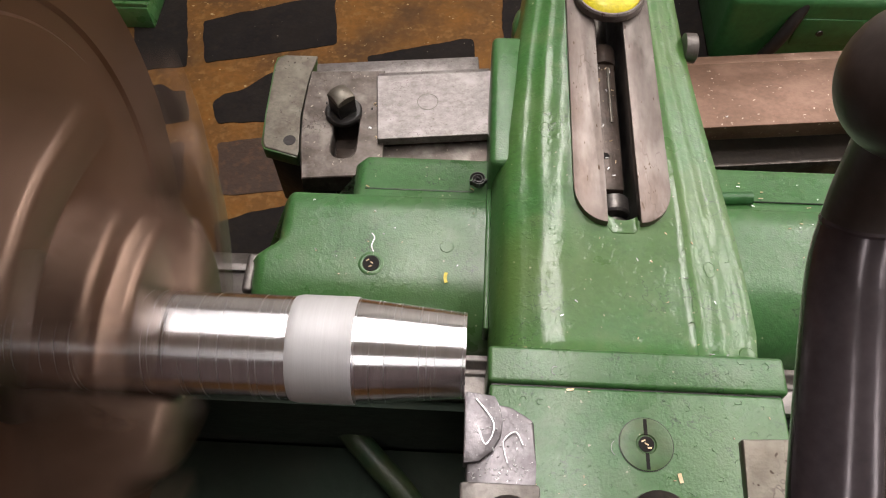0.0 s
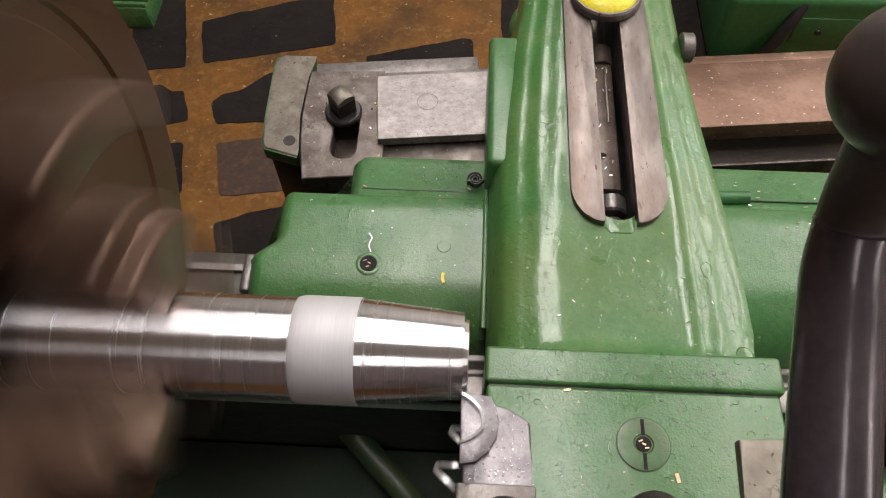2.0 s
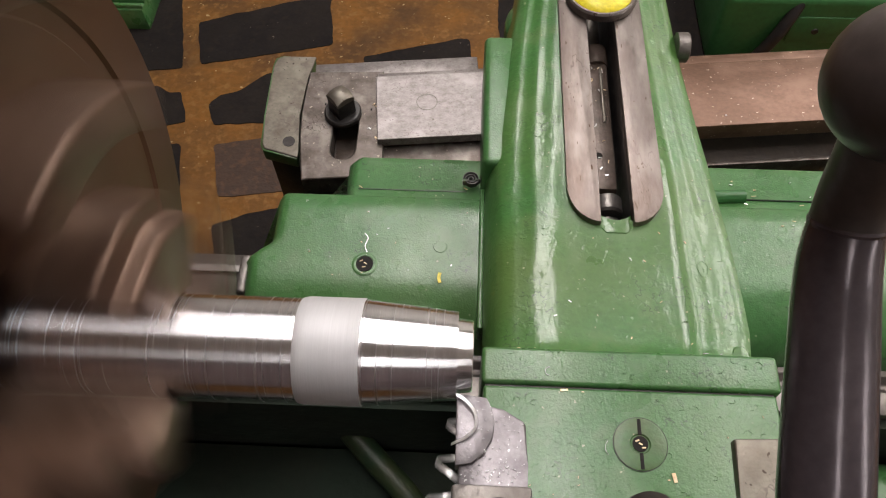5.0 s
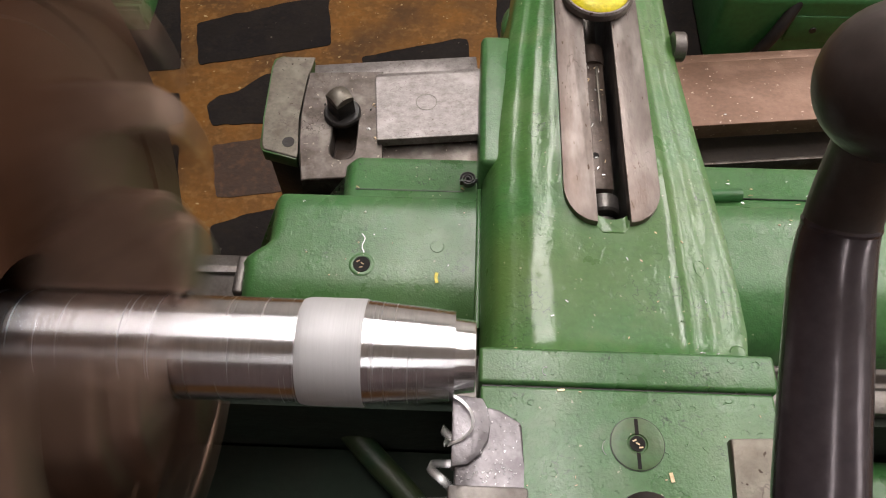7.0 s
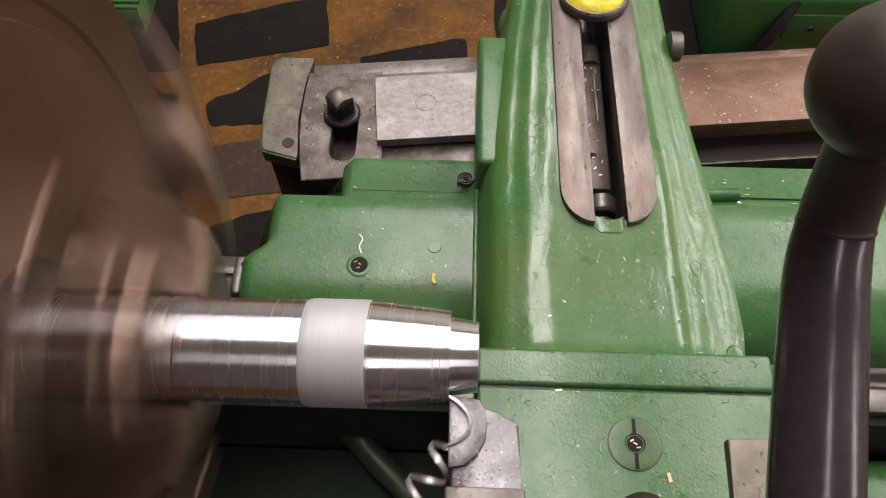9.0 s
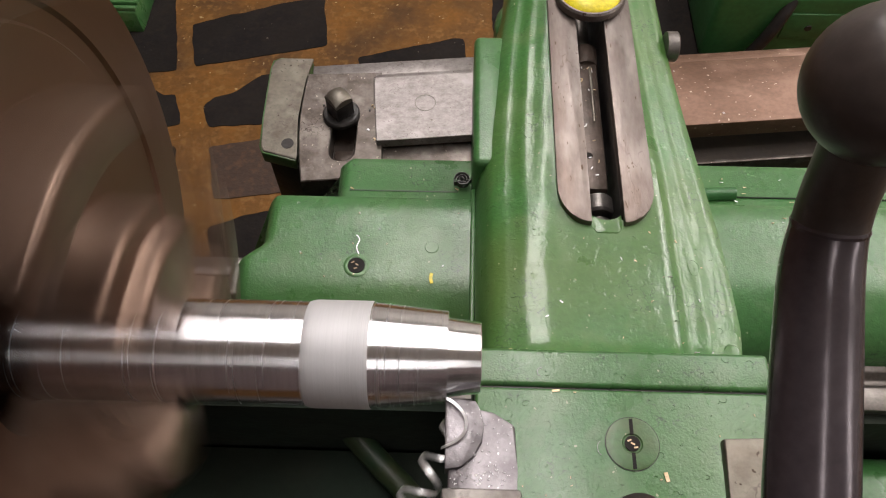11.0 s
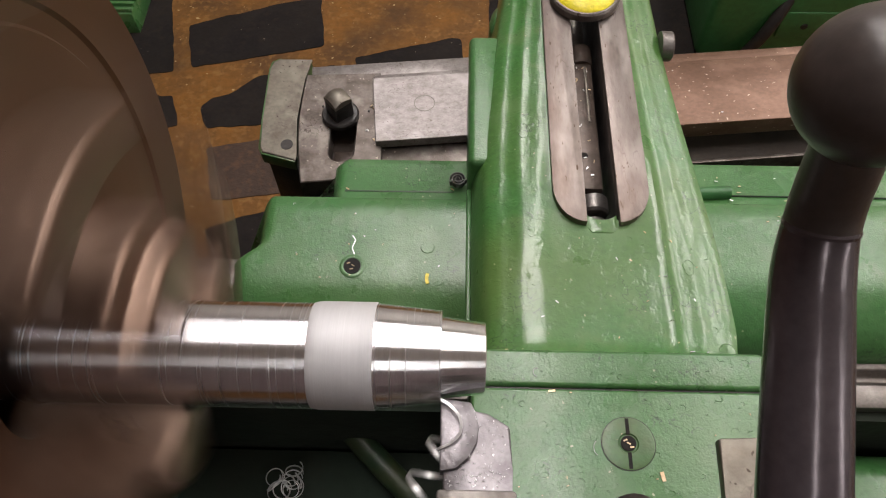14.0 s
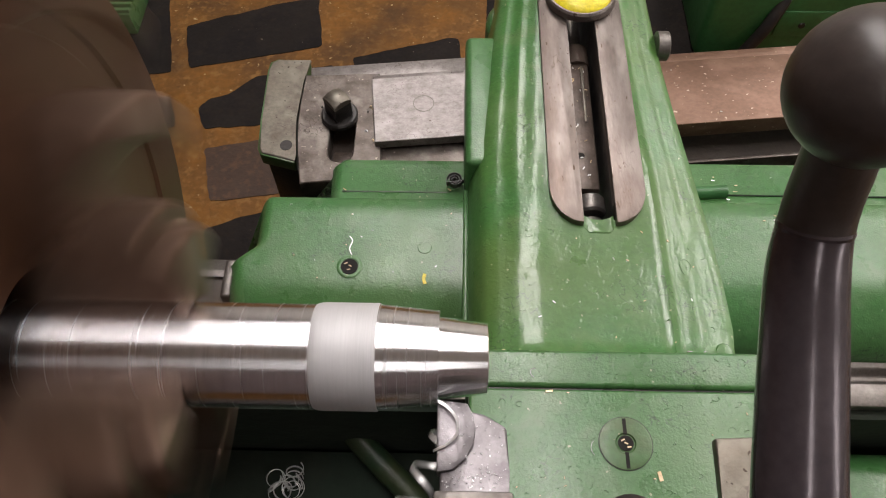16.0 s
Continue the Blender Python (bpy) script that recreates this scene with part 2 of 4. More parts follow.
def tube(points, radii, n=20):
    """A round bar along points, with a radius at each."""
    bm = bmesh.new()
    pts = [Vector(p) for p in points]
    rings = []
    side = Vector((1, 0, 0.001))
    for i, p in enumerate(pts):
        way = (pts[min(i + 1, len(pts) - 1)] - pts[max(i - 1, 0)]).normalized()
        a = (side - way * side.dot(way)).normalized()
        b = way.cross(a)
        rings.append([bm.verts.new(p + radii[i] * (a * math.cos(2 * math.pi * k / n) + b * math.sin(2 * math.pi * k / n))) for k in range(n)])
    for r, s in zip(rings, rings[1:]):
        for k in range(n):
            bm.faces.new((r[k], r[(k + 1) % n], s[(k + 1) % n], s[k]))
    bm.faces.new(rings[0][::-1])
    bm.faces.new(rings[-1])
    return bm


def smooth_line(points, n=8):
    """Points on a smooth curve through the points given."""
    out = []
    pts = [Vector(p) for p in points]
    for i in range(len(pts) - 1):
        p0, p1, p2, p3 = pts[max(i - 1, 0)], pts[i], pts[i + 1], pts[min(i + 2, len(pts) - 1)]
        for k in range(n):
            t = k / n
            out.append(0.5 * ((2 * p1) + (p2 - p0) * t + (2 * p0 - 5 * p1 + 4 * p2 - p3) * t * t + (3 * p1 - p0 - 3 * p2 + p3) * t ** 3))
    out.append(pts[-1])
    return out


def stadium(cx, y0, y1, r, n=10):
    """An upright oblong with round ends, in plan."""
    a = [(cx + r * math.cos(math.pi * k / n), y1 + r * math.sin(math.pi * k / n)) for k in range(n + 1)]
    b = [(cx - r * math.cos(math.pi * k / n), y0 - r * math.sin(math.pi * k / n)) for k in range(n + 1)]
    return a + b


def ragged(points, seed, step=9.0, amount=3.0):
    """The outline points with worn, rounded corners and an uneven edge."""
    n = len(points)
    soft = []
    for i in range(n):
        p, a, b = Vector(points[i]), Vector(points[i - 1]), Vector(points[(i + 1) % n])
        da, db = min(7, 0.3 * (a - p).length), min(7, 0.3 * (b - p).length)
        p0, p1 = p + (a - p).normalized() * da, p + (b - p).normalized() * db
        soft += [p0, (p0 + p1 + 2 * p) / 4, p1]
    out = []
    for i, p in enumerate(soft):
        q = soft[(i + 1) % len(soft)]
        m = max(1, int((q - p).length / step))
        for k in range(m):
            c = p.lerp(q, k / m)
            v = noise.noise_vector((c.x * 0.035, c.y * 0.035, seed * 3.1)) * amount + noise.noise_vector((c.x * 0.12, c.y * 0.12, seed * 1.7)) * amount * 0.4
            out.append((c.x + v.x, c.y + v.y))
    return out


# ---- the room ----
def build_room():
    fl = tagged(part("floor", box(-2400, 2400, -2000, 2400, -800, -781), OCHRE), "ochre stained workshop floor with dark slabs", "floor", kind="structure")
    outlines = [
        ([(-448, 930), (-333, 972), (-223, 1010), (-203, 883), (-424, 830)], SLAB),
        ([(-600, 1030), (-500, 1040), (-452, 821), (-540, 806)], SLAB),
        ([(-393, 738), (-386, 752), (-374, 765), (-352, 770), (-306, 812), (-180, 840), (-165, 738), (-289, 708), (-375, 699)], SLAB),
        ([(-540, 770), (-487, 779), (-462, 764), (-442, 768), (-422, 702), (-453, 695), (-530, 690)], SLAB),
        ([(-367, 659), (-239, 687), (-100, 712), (-90, 600), (-223, 578), (-341, 559)], SLAB_BROWN),
        ([(-340, 511), (-244, 546), (-110, 570), (-100, 470), (-240, 440), (-319, 425)], SLAB),
        ([(-148, 858), (15, 906), (33, 904), (42, 790), (-125, 770)], SLAB),
        ([(-620, 640), (-420, 660), (-400, 560), (-600, 540)], SLAB),
        ([(-590, 500), (-395, 520), (-370, 410), (-570, 390)], SLAB),
        ([(78, 1090), (480, 1100), (480, 760), (92, 730)], SLAB),
    ]
    for k, (pts, mat) in enumerate(outlines):
        part("slab", prism(ragged(pts, k), -781, -779.6, 0.6, 1, True), mat, fl)
    wl = tagged(part("wall_back", box(-2400, 2400, 2400, 2500, -800, 1600), WALL), "cream painted workshop wall", "wall", kind="structure")
    # Front and left walls are unseen, browner to shape what the metal reflects.
    for name, a in (("wall_front", (-2400, 2400, -2100, -2000)), ("wall_left", (-2500, -2400, -2000, 2400)), ("wall_right", (2400, 2500, -2000, 2400))):
        tagged(part(name, box(*a, -800, 1600), WALL_DARK if name in ("wall_front", "wall_left") else WALL), "unseen brown wall added to tone the reflections" if name in ("wall_front", "wall_left") else "cream painted workshop wall", "wall", kind="structure")
    tagged(part("ceiling", box(-2500, 2500, -2100, 2500, 1600, 1650), CEIL), "white painted ceiling", "ceiling", kind="structure")
    for x, y, dx, dy in ((0, 870, 160, 890), (1050, 950, 160, 760), (2080, 1620, 160, 760), (100, -1300, 80, 450)):
        cl = thing("ceiling_light", "white ceiling light fitting with bright tubes", "ceiling light", (x, y, 1345), group="ceiling lights")
        part("housing", box(-dx, dx, -dy, dy, 20, 60, 6), CEIL, cl)
        for s in (-0.5, 0.5):
            a, b = ((-dx + 10, s * dy, 6), (dx - 10, s * dy, 6)) if dx > dy else ((s * dx, -dy + 10, 6), (s * dx, dy - 10, 6))
            part("tube", tube([a, b], [13, 13], 16), TUBE, cl)
        for s in (-0.8, 0.8):
            px, py = (s * dx, 0) if dx > dy else (0, s * dy)
            part("hanger", tube([(px, py, 58), (px, py + 1, 256)], [4, 4], 10), CEIL, cl)
    # Added fitting, out of view, round the lamp for the lever's stripe.
    wl2 = thing("wall_light", "white tube fitting added on the wall for the lever's stripe", "wall light", (2370, -900, 750))
    part("housing", box(0, 30, -520, 520, -80, 80, 6), CEIL, wl2)
    part("tube", tube([(-14, -505, 0), (-14, 505, 0)], [12, 12], 16), TUBE, wl2)


build_room()


# ---- lathe bed ----
def build_bed():
    bed = thing("lathe_bed", "oily cast lathe bed, pit shade in its colour, grey ground ways", "lathe bed", kind="structure")
    part("rear_way", extrude_x([(46, -171), (118, -171), (118, -168), (104, -165), (64, -165), (62, -169), (59, -169), (57, -165), (46, -165)], -300, 500, 0.8), STEEL_DARK, bed)
    # Brighter steel than the way: the edge's highlight is put into colour.
    part("way_edge", extrude_x([(105.5, -164.9), (105.5, -163), (109, -163), (109, -164.9)], -300, 500), BLOCK_STEEL, bed, "bright rubbed way edge, highlight put into its colour")
    # Web and pit carry their shade in the casting colour.
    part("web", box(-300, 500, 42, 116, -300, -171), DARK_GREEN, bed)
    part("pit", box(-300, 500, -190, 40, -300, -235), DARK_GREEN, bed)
    part("front_way", extrude_x([(-190, -300), (-110, -300), (-110, -165), (-190, -165)], -300, 500, 2), STEEL_DARK, bed)
    ridge = smooth_line([(-32, 62, -226), (-21, 48, -222), (-4, 31, -224), (13, 15, -228), (34, -12, -236)], 6)
    part("rib", tube(ridge, [6.5] * len(ridge), 14), RIB_GREEN, bed, "rounded casting rib")
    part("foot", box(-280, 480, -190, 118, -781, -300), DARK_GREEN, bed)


build_bed()


# ---- chuck and work ----
def build_chuck():
    chuck = thing("lathe_chuck", "brown oily three-jaw lathe chuck spinning", "chuck")
    part("body", revolve([(-150, 0), (-150, 45), (-140, 45), (-140, 95), (-136, 98), (-66, 98), (-62, 94), (-62, 78), (-63, 77), (-63, 72), (-62, 71), (-62, 20), (-110, 18), (-110, 0)], 120), CHUCK, chuck)
    part("spindle", revolve([(-240, 0), (-240, 40), (-149, 40), (-149, 0)], 48), STEEL_DARK, chuck)
    outline = [(-61.5, 12.1), (-27, 12.1), (-26, 13), (-26, 27.5), (-27, 28.5), (-31.5, 28.5), (-31.5, 33), (-32.5, 34), (-44, 34), (-44, 48),
               (-33.5, 48), (-32.5, 49), (-32.5, 57), (-33.5, 58), (-50, 58), (-50, 74), (-46, 74), (-45, 75), (-45, 84), (-46, 85), (-61.5, 85)]
    for k in range(3):
        bm = prism(outline, -11, 11, 0.9, 2)
        for v in bm.verts:
            x, r, w = v.co
            if r < 22:
                w *= 0.45 + 0.55 * (r - 12) / 10
            v.co = (x, r, w)
        jaw = part("jaw", bm, JAW, chuck, "worn stepped steel jaw")
        jaw.rotation_euler = (radians(120 * k), 0, 0)
        key = part("key_socket", revolve([(-6, 0), (-6, 9), (0, 9), (0, 6), (-3, 6), (-3, 0)], 24), BLACK_STEEL, chuck)
        a = radians(120 * k + 60)
        key.matrix_basis = Matrix.Translation((-0.1, 0.0985 * math.cos(a), 0.0985 * math.sin(a))) @ Euler((a, 0, 0)).to_matrix().to_4x4() @ Euler((0, 0, radians(90))).to_matrix().to_4x4()
    return chuck


END_X, STEP_X = 38.9, 27.4
AXIS = (0, -0.4 * MM, -0.2 * MM)


def raw_r(x):
    return 11.95 - 0.094 * (x - 14.5)


def cut_r(x):
    return 8.05 + 0.123 * (END_X - x)


def build_work():
    work = thing("workpiece", "bright turned aluminium bar with a matt band and tapered nose", "workpiece")
    part("shaft", revolve([(-110, 0), (-110, 11.8), (0.2, 11.8), (0.2, 0)], 128), ALU, work)
    part("collar", revolve([(0.2, 11.2), (0.2, 11.85), (0.5, 11.95), (1.2, 12.12), (2.0, 12.2), (14.3, 12.2), (14.5, 12.05), (14.5, 11.4)], 128), ALU_MATT, work, "matt grey band round the bar")
    part("raw_taper", revolve([(0.3, 0), (0.3, 11), (14.4, 11.4), (14.5, 11.95), (STEP_X, raw_r(STEP_X)), (STEP_X, 0)], 128), ALU, work)
    part("cut_taper", revolve([(20, 0), (20, 9.3), (STEP_X - 0.3, cut_r(STEP_X)), (END_X - 0.2, cut_r(END_X)), (END_X, cut_r(END_X) - 0.2), (END_X, 0)], 128), ALU_CUT, work, "freshly cut steeper taper")
    rings = []
    n = 20
    w = (END_X - STEP_X) / n
    for k in range(n):
        a = STEP_X + k * w
        b = a + w + (0.01 if k < n - 1 else 0)
        rings.append((a, part("stock_ring", revolve([(a, 6.5), (a, raw_r(a)), (b, raw_r(b)), (b, 6.5), (a, 6.5)], 128), ALU, work)))
    return work, rings


chuck = build_chuck()
work, stock_rings = build_work()


# ---- taper attachment on the bed ----
def build_taper_attachment():
    turn = radians(6.0)
    bar = thing("taper_guide_bar", "brown stained steel guide bar on a dark base", "guide bar")
    bar.rotation_euler = (0, 0, turn)
    part("bar", box(4, 340, 188, 235, -176, -164, 1.0), RUST_STEEL, bar)
    part("base", extrude_x([(180, -215), (245, -215), (245, -177), (196, -177), (196, -186), (180, -188)], -20, 345, 0.8), BASE_BROWN, bar)
    part("scale_strip", box(-28, 66, 230, 247.5, -168, -162.6, 0.6), BLOCK_STEEL, bar, "bright worn steel strip")
    # Thin lighter strip added to draw the bright line along the base's edge.
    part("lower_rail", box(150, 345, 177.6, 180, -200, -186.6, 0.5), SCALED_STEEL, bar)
    part("rear_ledge", box(100, 340, 235.3, 245, -180, -168.5, 0.6), RUST_STEEL, bar, "narrow brown ledge behind the bar")
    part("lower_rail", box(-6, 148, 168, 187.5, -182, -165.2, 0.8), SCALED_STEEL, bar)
    plate = thing("slide_block", "ground steel slide block with a small circle mark", "slide block")
    plate.rotation_euler = (0, 0, turn)
    part("block", box(7, 72, 186, 231.5, -163.8, -158, 0.5), BLOCK_STEEL, plate, smooth=False)
    part("ring_mark", lathe_z([(5.4, -158.1), (5.4, -157.85), (5.9, -157.85), (5.9, -158.1)], 32, (35, 210.5, 0)), STEEL_DARK, plate)
    part("ledge", box(8, 71.5, 227, 235.5, -164, -160.0, 0.5), BLOCK_STEEL, plate)

    sw = thing("swivel_plate", "steel clamp plate with a long slot", "clamp plate")
    arc = [(-55.8 - 3.0 * math.sin(math.pi * k / 8), 237 - 76 * k / 8 + 0) for k in range(9)]
    arc = [(x + 5.0 * (k / 8), y) for k, (x, y) in enumerate(arc)]
    outline = arc + [(-8, 165.5), (-13.5, 239)]
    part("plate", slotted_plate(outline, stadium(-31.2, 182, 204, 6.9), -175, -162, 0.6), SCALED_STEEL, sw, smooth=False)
    part("slot_floor", prism(stadium(-31.2, 181, 205, 8.0), -178, -174.8), BASE_BROWN, sw, "oily brown floor of the slot")
    part("nut", box(-36.4, -26, 176.5, 189, -175, -171.5, 0.6), NUT_BROWN, sw, "brown nut below the slot")

    end = thing("end_bracket", "cast end bracket with a ground top and green sides", "bracket")
    o = [(-74, 251), (-77.5, 248.5), (-78.2, 243), (-77.2, 205), (-76.2, 186), (-74.5, 182.5), (-55.5, 177.0), (-55.4, 180.5), (-58.2, 205), (-57.2, 234), (-54.5, 251)]
    part("casting", prism([(-74, 252), (-78.6, 249.5), (-79.2, 243), (-78.2, 205), (-77.2, 186), (-75, 181.6), (-55.8, 176.4), (-55.7, 179.5), (-58.6, 205), (-57.6, 234), (-55, 250)], -173, -165, 0.6, 2), PLUG_GREEN, end)
    part("top", prism(o, -166, -164.2, 0.8, 2), STEEL, end, "ground steel top face", smooth=False)
    # Added black block, unseen itself, that darkens the gap under the bracket.
    part("dark_fill", prism([(-74, 246), (-40, 246), (-40, 180), (-52, 176), (-73, 183)], -215, -173, 1), BLACK_STEEL, end)
    part("pin", lathe_z([(0, -164.4), (3.4, -164.4), (3.4, -163.9), (2.9, -163.9), (0, -164)], 28, (-61.5, 187.5, 0)), BLACK_STEEL, end)

    bolt = thing("clamp_bolt", "black square-headed clamp bolt on a washer", "bolt")
    part("washer", lathe_z([(0, -162), (10.2, -162), (10.2, -159.6), (9.4, -158.8), (0, -158.2)], 36, (-33.4, 206, 0)), BLACK_STEEL, bolt)
    bm = box(-5.5, 5.5, -5.5, 5.5, -158.8, -148.4, 0.4)
    for v in bm.verts:
        x, y, z = v.co
        if z > -150:
            x, y = x * 0.97, y * 0.97
        c, s = math.cos(0.72), math.sin(0.72)
        v.co = (-33.4 + x * c - y * s, 206 + x * s + y * c, z)
    part("head", bm, BLACK_STEEL, bolt)
    bm = bmesh.new()
    c, q = math.cos(0.72), math.sin(0.72)
    top = []
    for a in range(11):
        row = []
        for b in range(11):
            x, y = 5.4 * (a / 5 - 1), 5.4 * (b / 5 - 1)
            row.append(bm.verts.new((-33.4 + x * c - y * q, 206 + x * q + y * c, -143.6 - 0.062 * (x * x + y * y))))
        top.append(row)
    for a in range(10):
        for b in range(10):
            bm.faces.new((top[a][b], top[a + 1][b], top[a + 1][b + 1], top[a][b + 1]))
    rim = [e for e in bm.edges if e.is_boundary]
    for v in [g for g in bmesh.ops.extrude_edge_only(bm, edges=rim)["geom"] if isinstance(g, bmesh.types.BMVert)]:
        v.co.z = -149.2
    part("crown", bm, STEEL, bolt, "lighter steel domed crown")


build_taper_attachment()


# ---- saddle ----
def build_saddle():
    sad = thing("lathe_saddle", "green enamelled lathe saddle with speckled worn paint", "lathe saddle")
    prof = [(66, -185), (66, -172), (67.5, -162), (71, -154.5), (77, -148.5), (84, -144), (91, -141.2), (96, -140.2), (99, -140), (101, -140), (103, -140), (106, -140), (109, -140), (112, -140), (115, -140), (118, -140), (126, -140), (135.5, -140), (138.5, -142), (139.5, -146.5), (142, -148), (162.5, -147), (166.5, -148.6), (168, -153), (168, -185)]

    def wing(x0, x1, left):
        bm = bmesh.new()
        n = 24
        rows = []
        for k in range(n + 1):
            u = k / n
            row = []
            for y, z in prof:
                lo = x0
                if left:
                    if y > 139:
                        lo = -20.5 + 2.5 * (y > 165)
                    elif y > 100:
                        s = min(1, max(0, (y - 101) / 12))
                        lo = -61.5 + 10.5 * s * s * (3 - 2 * s)
                    elif y < 80:
                        lo = -58 - 2 * (y - 66) / 14
                    else:
                        lo = -60.5
                x = lo + (x1 - lo) * u ** 1.8
                drop = 5.0 * max(0, 1 - (x - lo) / 5.0) ** 2 if left and z > -160 else 0
                row.append(bm.verts.new((x, y, z - drop)))
            rows.append(row)
        for a, b in zip(rows, rows[1:]):
            for i in range(len(prof) - 1):
                bm.faces.new((a[i], a[i + 1], b[i + 1], b[i]))
        bm.faces.new(rows[0])
        bm.faces.new(rows[-1][::-1])
        return bm

    part("left_wing", wing(-61, 52, True), GREEN, sad)
    part("right_wing", wing(145, 330, False), GREEN, sad)
    part("rear_boss", lathe_z([(0, -128), (17, -128), (20, -131), (20.5, -134), (20.5, -185), (0, -185)], 40, (78, 247, 0)), GREEN, sad, "round green boss")
    part("gib_strip", box(46.2, 48.6, 68, 141, -150, -136.5, 0.8), GREEN, sad)
    part("bridge", box(50, 148, 66, 160, -185, -146, 1), GREEN, sad)
    part("rear_web", box(46.5, 62, 142, 223, -185, -117, 3.2, 4), GREEN, sad, "upright green web")
    part("wiper", box(-65, -60, 86, 106, -164, -146, 1.5, 3), STEEL_DARK, sad, "worn felt wiper in the wing's end")
    hole = part("oil_hole", lathe_z([(0, -140.3), (4.2, -140.3), (4.2, -139.7), (5.0, -139.55), (5.9, -140.0)], 32, (-5.6, 99.5, 0)), GREEN, sad)
    # Dark disc over the hole; its depth is only painted shade.
    part("hole_shade_disc", lathe_z([(0, -139.7), (3.9, -139.7), (3.9, -140.2), (0, -140.2)], 24, (-5.6, 99.5, 0)), RECESS_SHADE, hole)
    part("plug", lathe_z([(0, -139.75), (3.0, -139.75), (3.3, -140.1), (0, -140.1)], 28, (28.5, 110, 0)), GREEN, sad)
    part("apron", box(200, 330, -70, 37, -300, -198, 14, 5), GREEN, sad, "rounded green apron casting")
    part("rear_slot", tube([(160, 147.5, -147), (176, 148.5, -147)], [3.4, 3.4], 16), CABINET_GREEN, sad, "dark green rounded stub")
    # Proud dark strips: the shade of the ledge's groove is in their colour.
    part("groove_shade", box(168, 330, 146.6, 147.2, -148.2, -147.2), DARK_GREEN, sad)
    part("groove_shade", box(-14, 40, 146.2, 146.8, -148.2, -147.5), RIB_GREEN, sad)
    return sad


saddle = build_saddle()


# ---- cross slide ----
def arm_edge(y, side):
    left = [(40, 48.4), (60, 48.8), (110, 48.4), (140, 48.6), (170, 50.6), (213, 54.8), (264, 62.4), (340, 70)]
    right = [(40, 154), (60, 157.5), (105, 155.8), (143, 152.6), (170, 149.6), (217, 145.8), (268, 144.0), (340, 140)]
    t = left if side < 0 else right
    return float(np.interp(y, [p[0] for p in t], [p[1] for p in t]))


def arm_height(x, y):
    lo, hi = arm_edge(y, -1), arm_edge(y, 1)
    mid = 103.5
    u = (x - mid) / (mid - lo) if x < mid else (x - mid) / (hi - mid)
    a = abs(u)
    z = -110.0
    inner = 0.44
    fade = min(1, max(0.5, (y - 62) / 90))
    if a > inner:
        s = (a - inner) / (1 - inner)
        if u < 0:
            z -= 8.5 * s ** (1.6 - 0.35 * min(1, max(0, (y - 100) / 50))) + 14 * max(0, (s - 0.76) / 0.24) ** 2
            z += fade * (0.15 * math.exp(-((s - 0.02) / 0.18) ** 2) + 0.75 * math.exp(-((s - 0.34) / 0.08) ** 2) + 0.7 * math.exp(-((s - 0.64) / 0.07) ** 2)) + 0.4 * math.exp(-((s - 0.88) / 0.06) ** 2)
        else:
            z -= 1.0 * min(1, s / 0.16) ** 2 + (5.0 + 2.8 * min(1, max(0, (y - 90) / 60))) * s + 15 * max(0, (s - 0.86) / 0.14) ** 2
            z += fade * (0.6 * math.exp(-((s - 0.40) / 0.08) ** 2) + 0.65 * math.exp(-((s - 0.72) / 0.09) ** 2)) + 1.0 * math.exp(-(s / 0.13) ** 2)
    if a > 0.3:
        rough = min(1, (a - 0.3) / 0.2)
        z += rough * (0.60 * noise.noise((x * 0.055, y * 0.026, 3.7)) + 0.20 * noise.noise((x * 0.16, y * 0.11, 8.2)))
    if y < 112:
        z -= 2.0 * min(1, (112 - y) / 30) * max(0, 1 - (a / 0.7) ** 2)
    z += 3.0 * max(0, (58 - y) / 12) ** 2
    return z


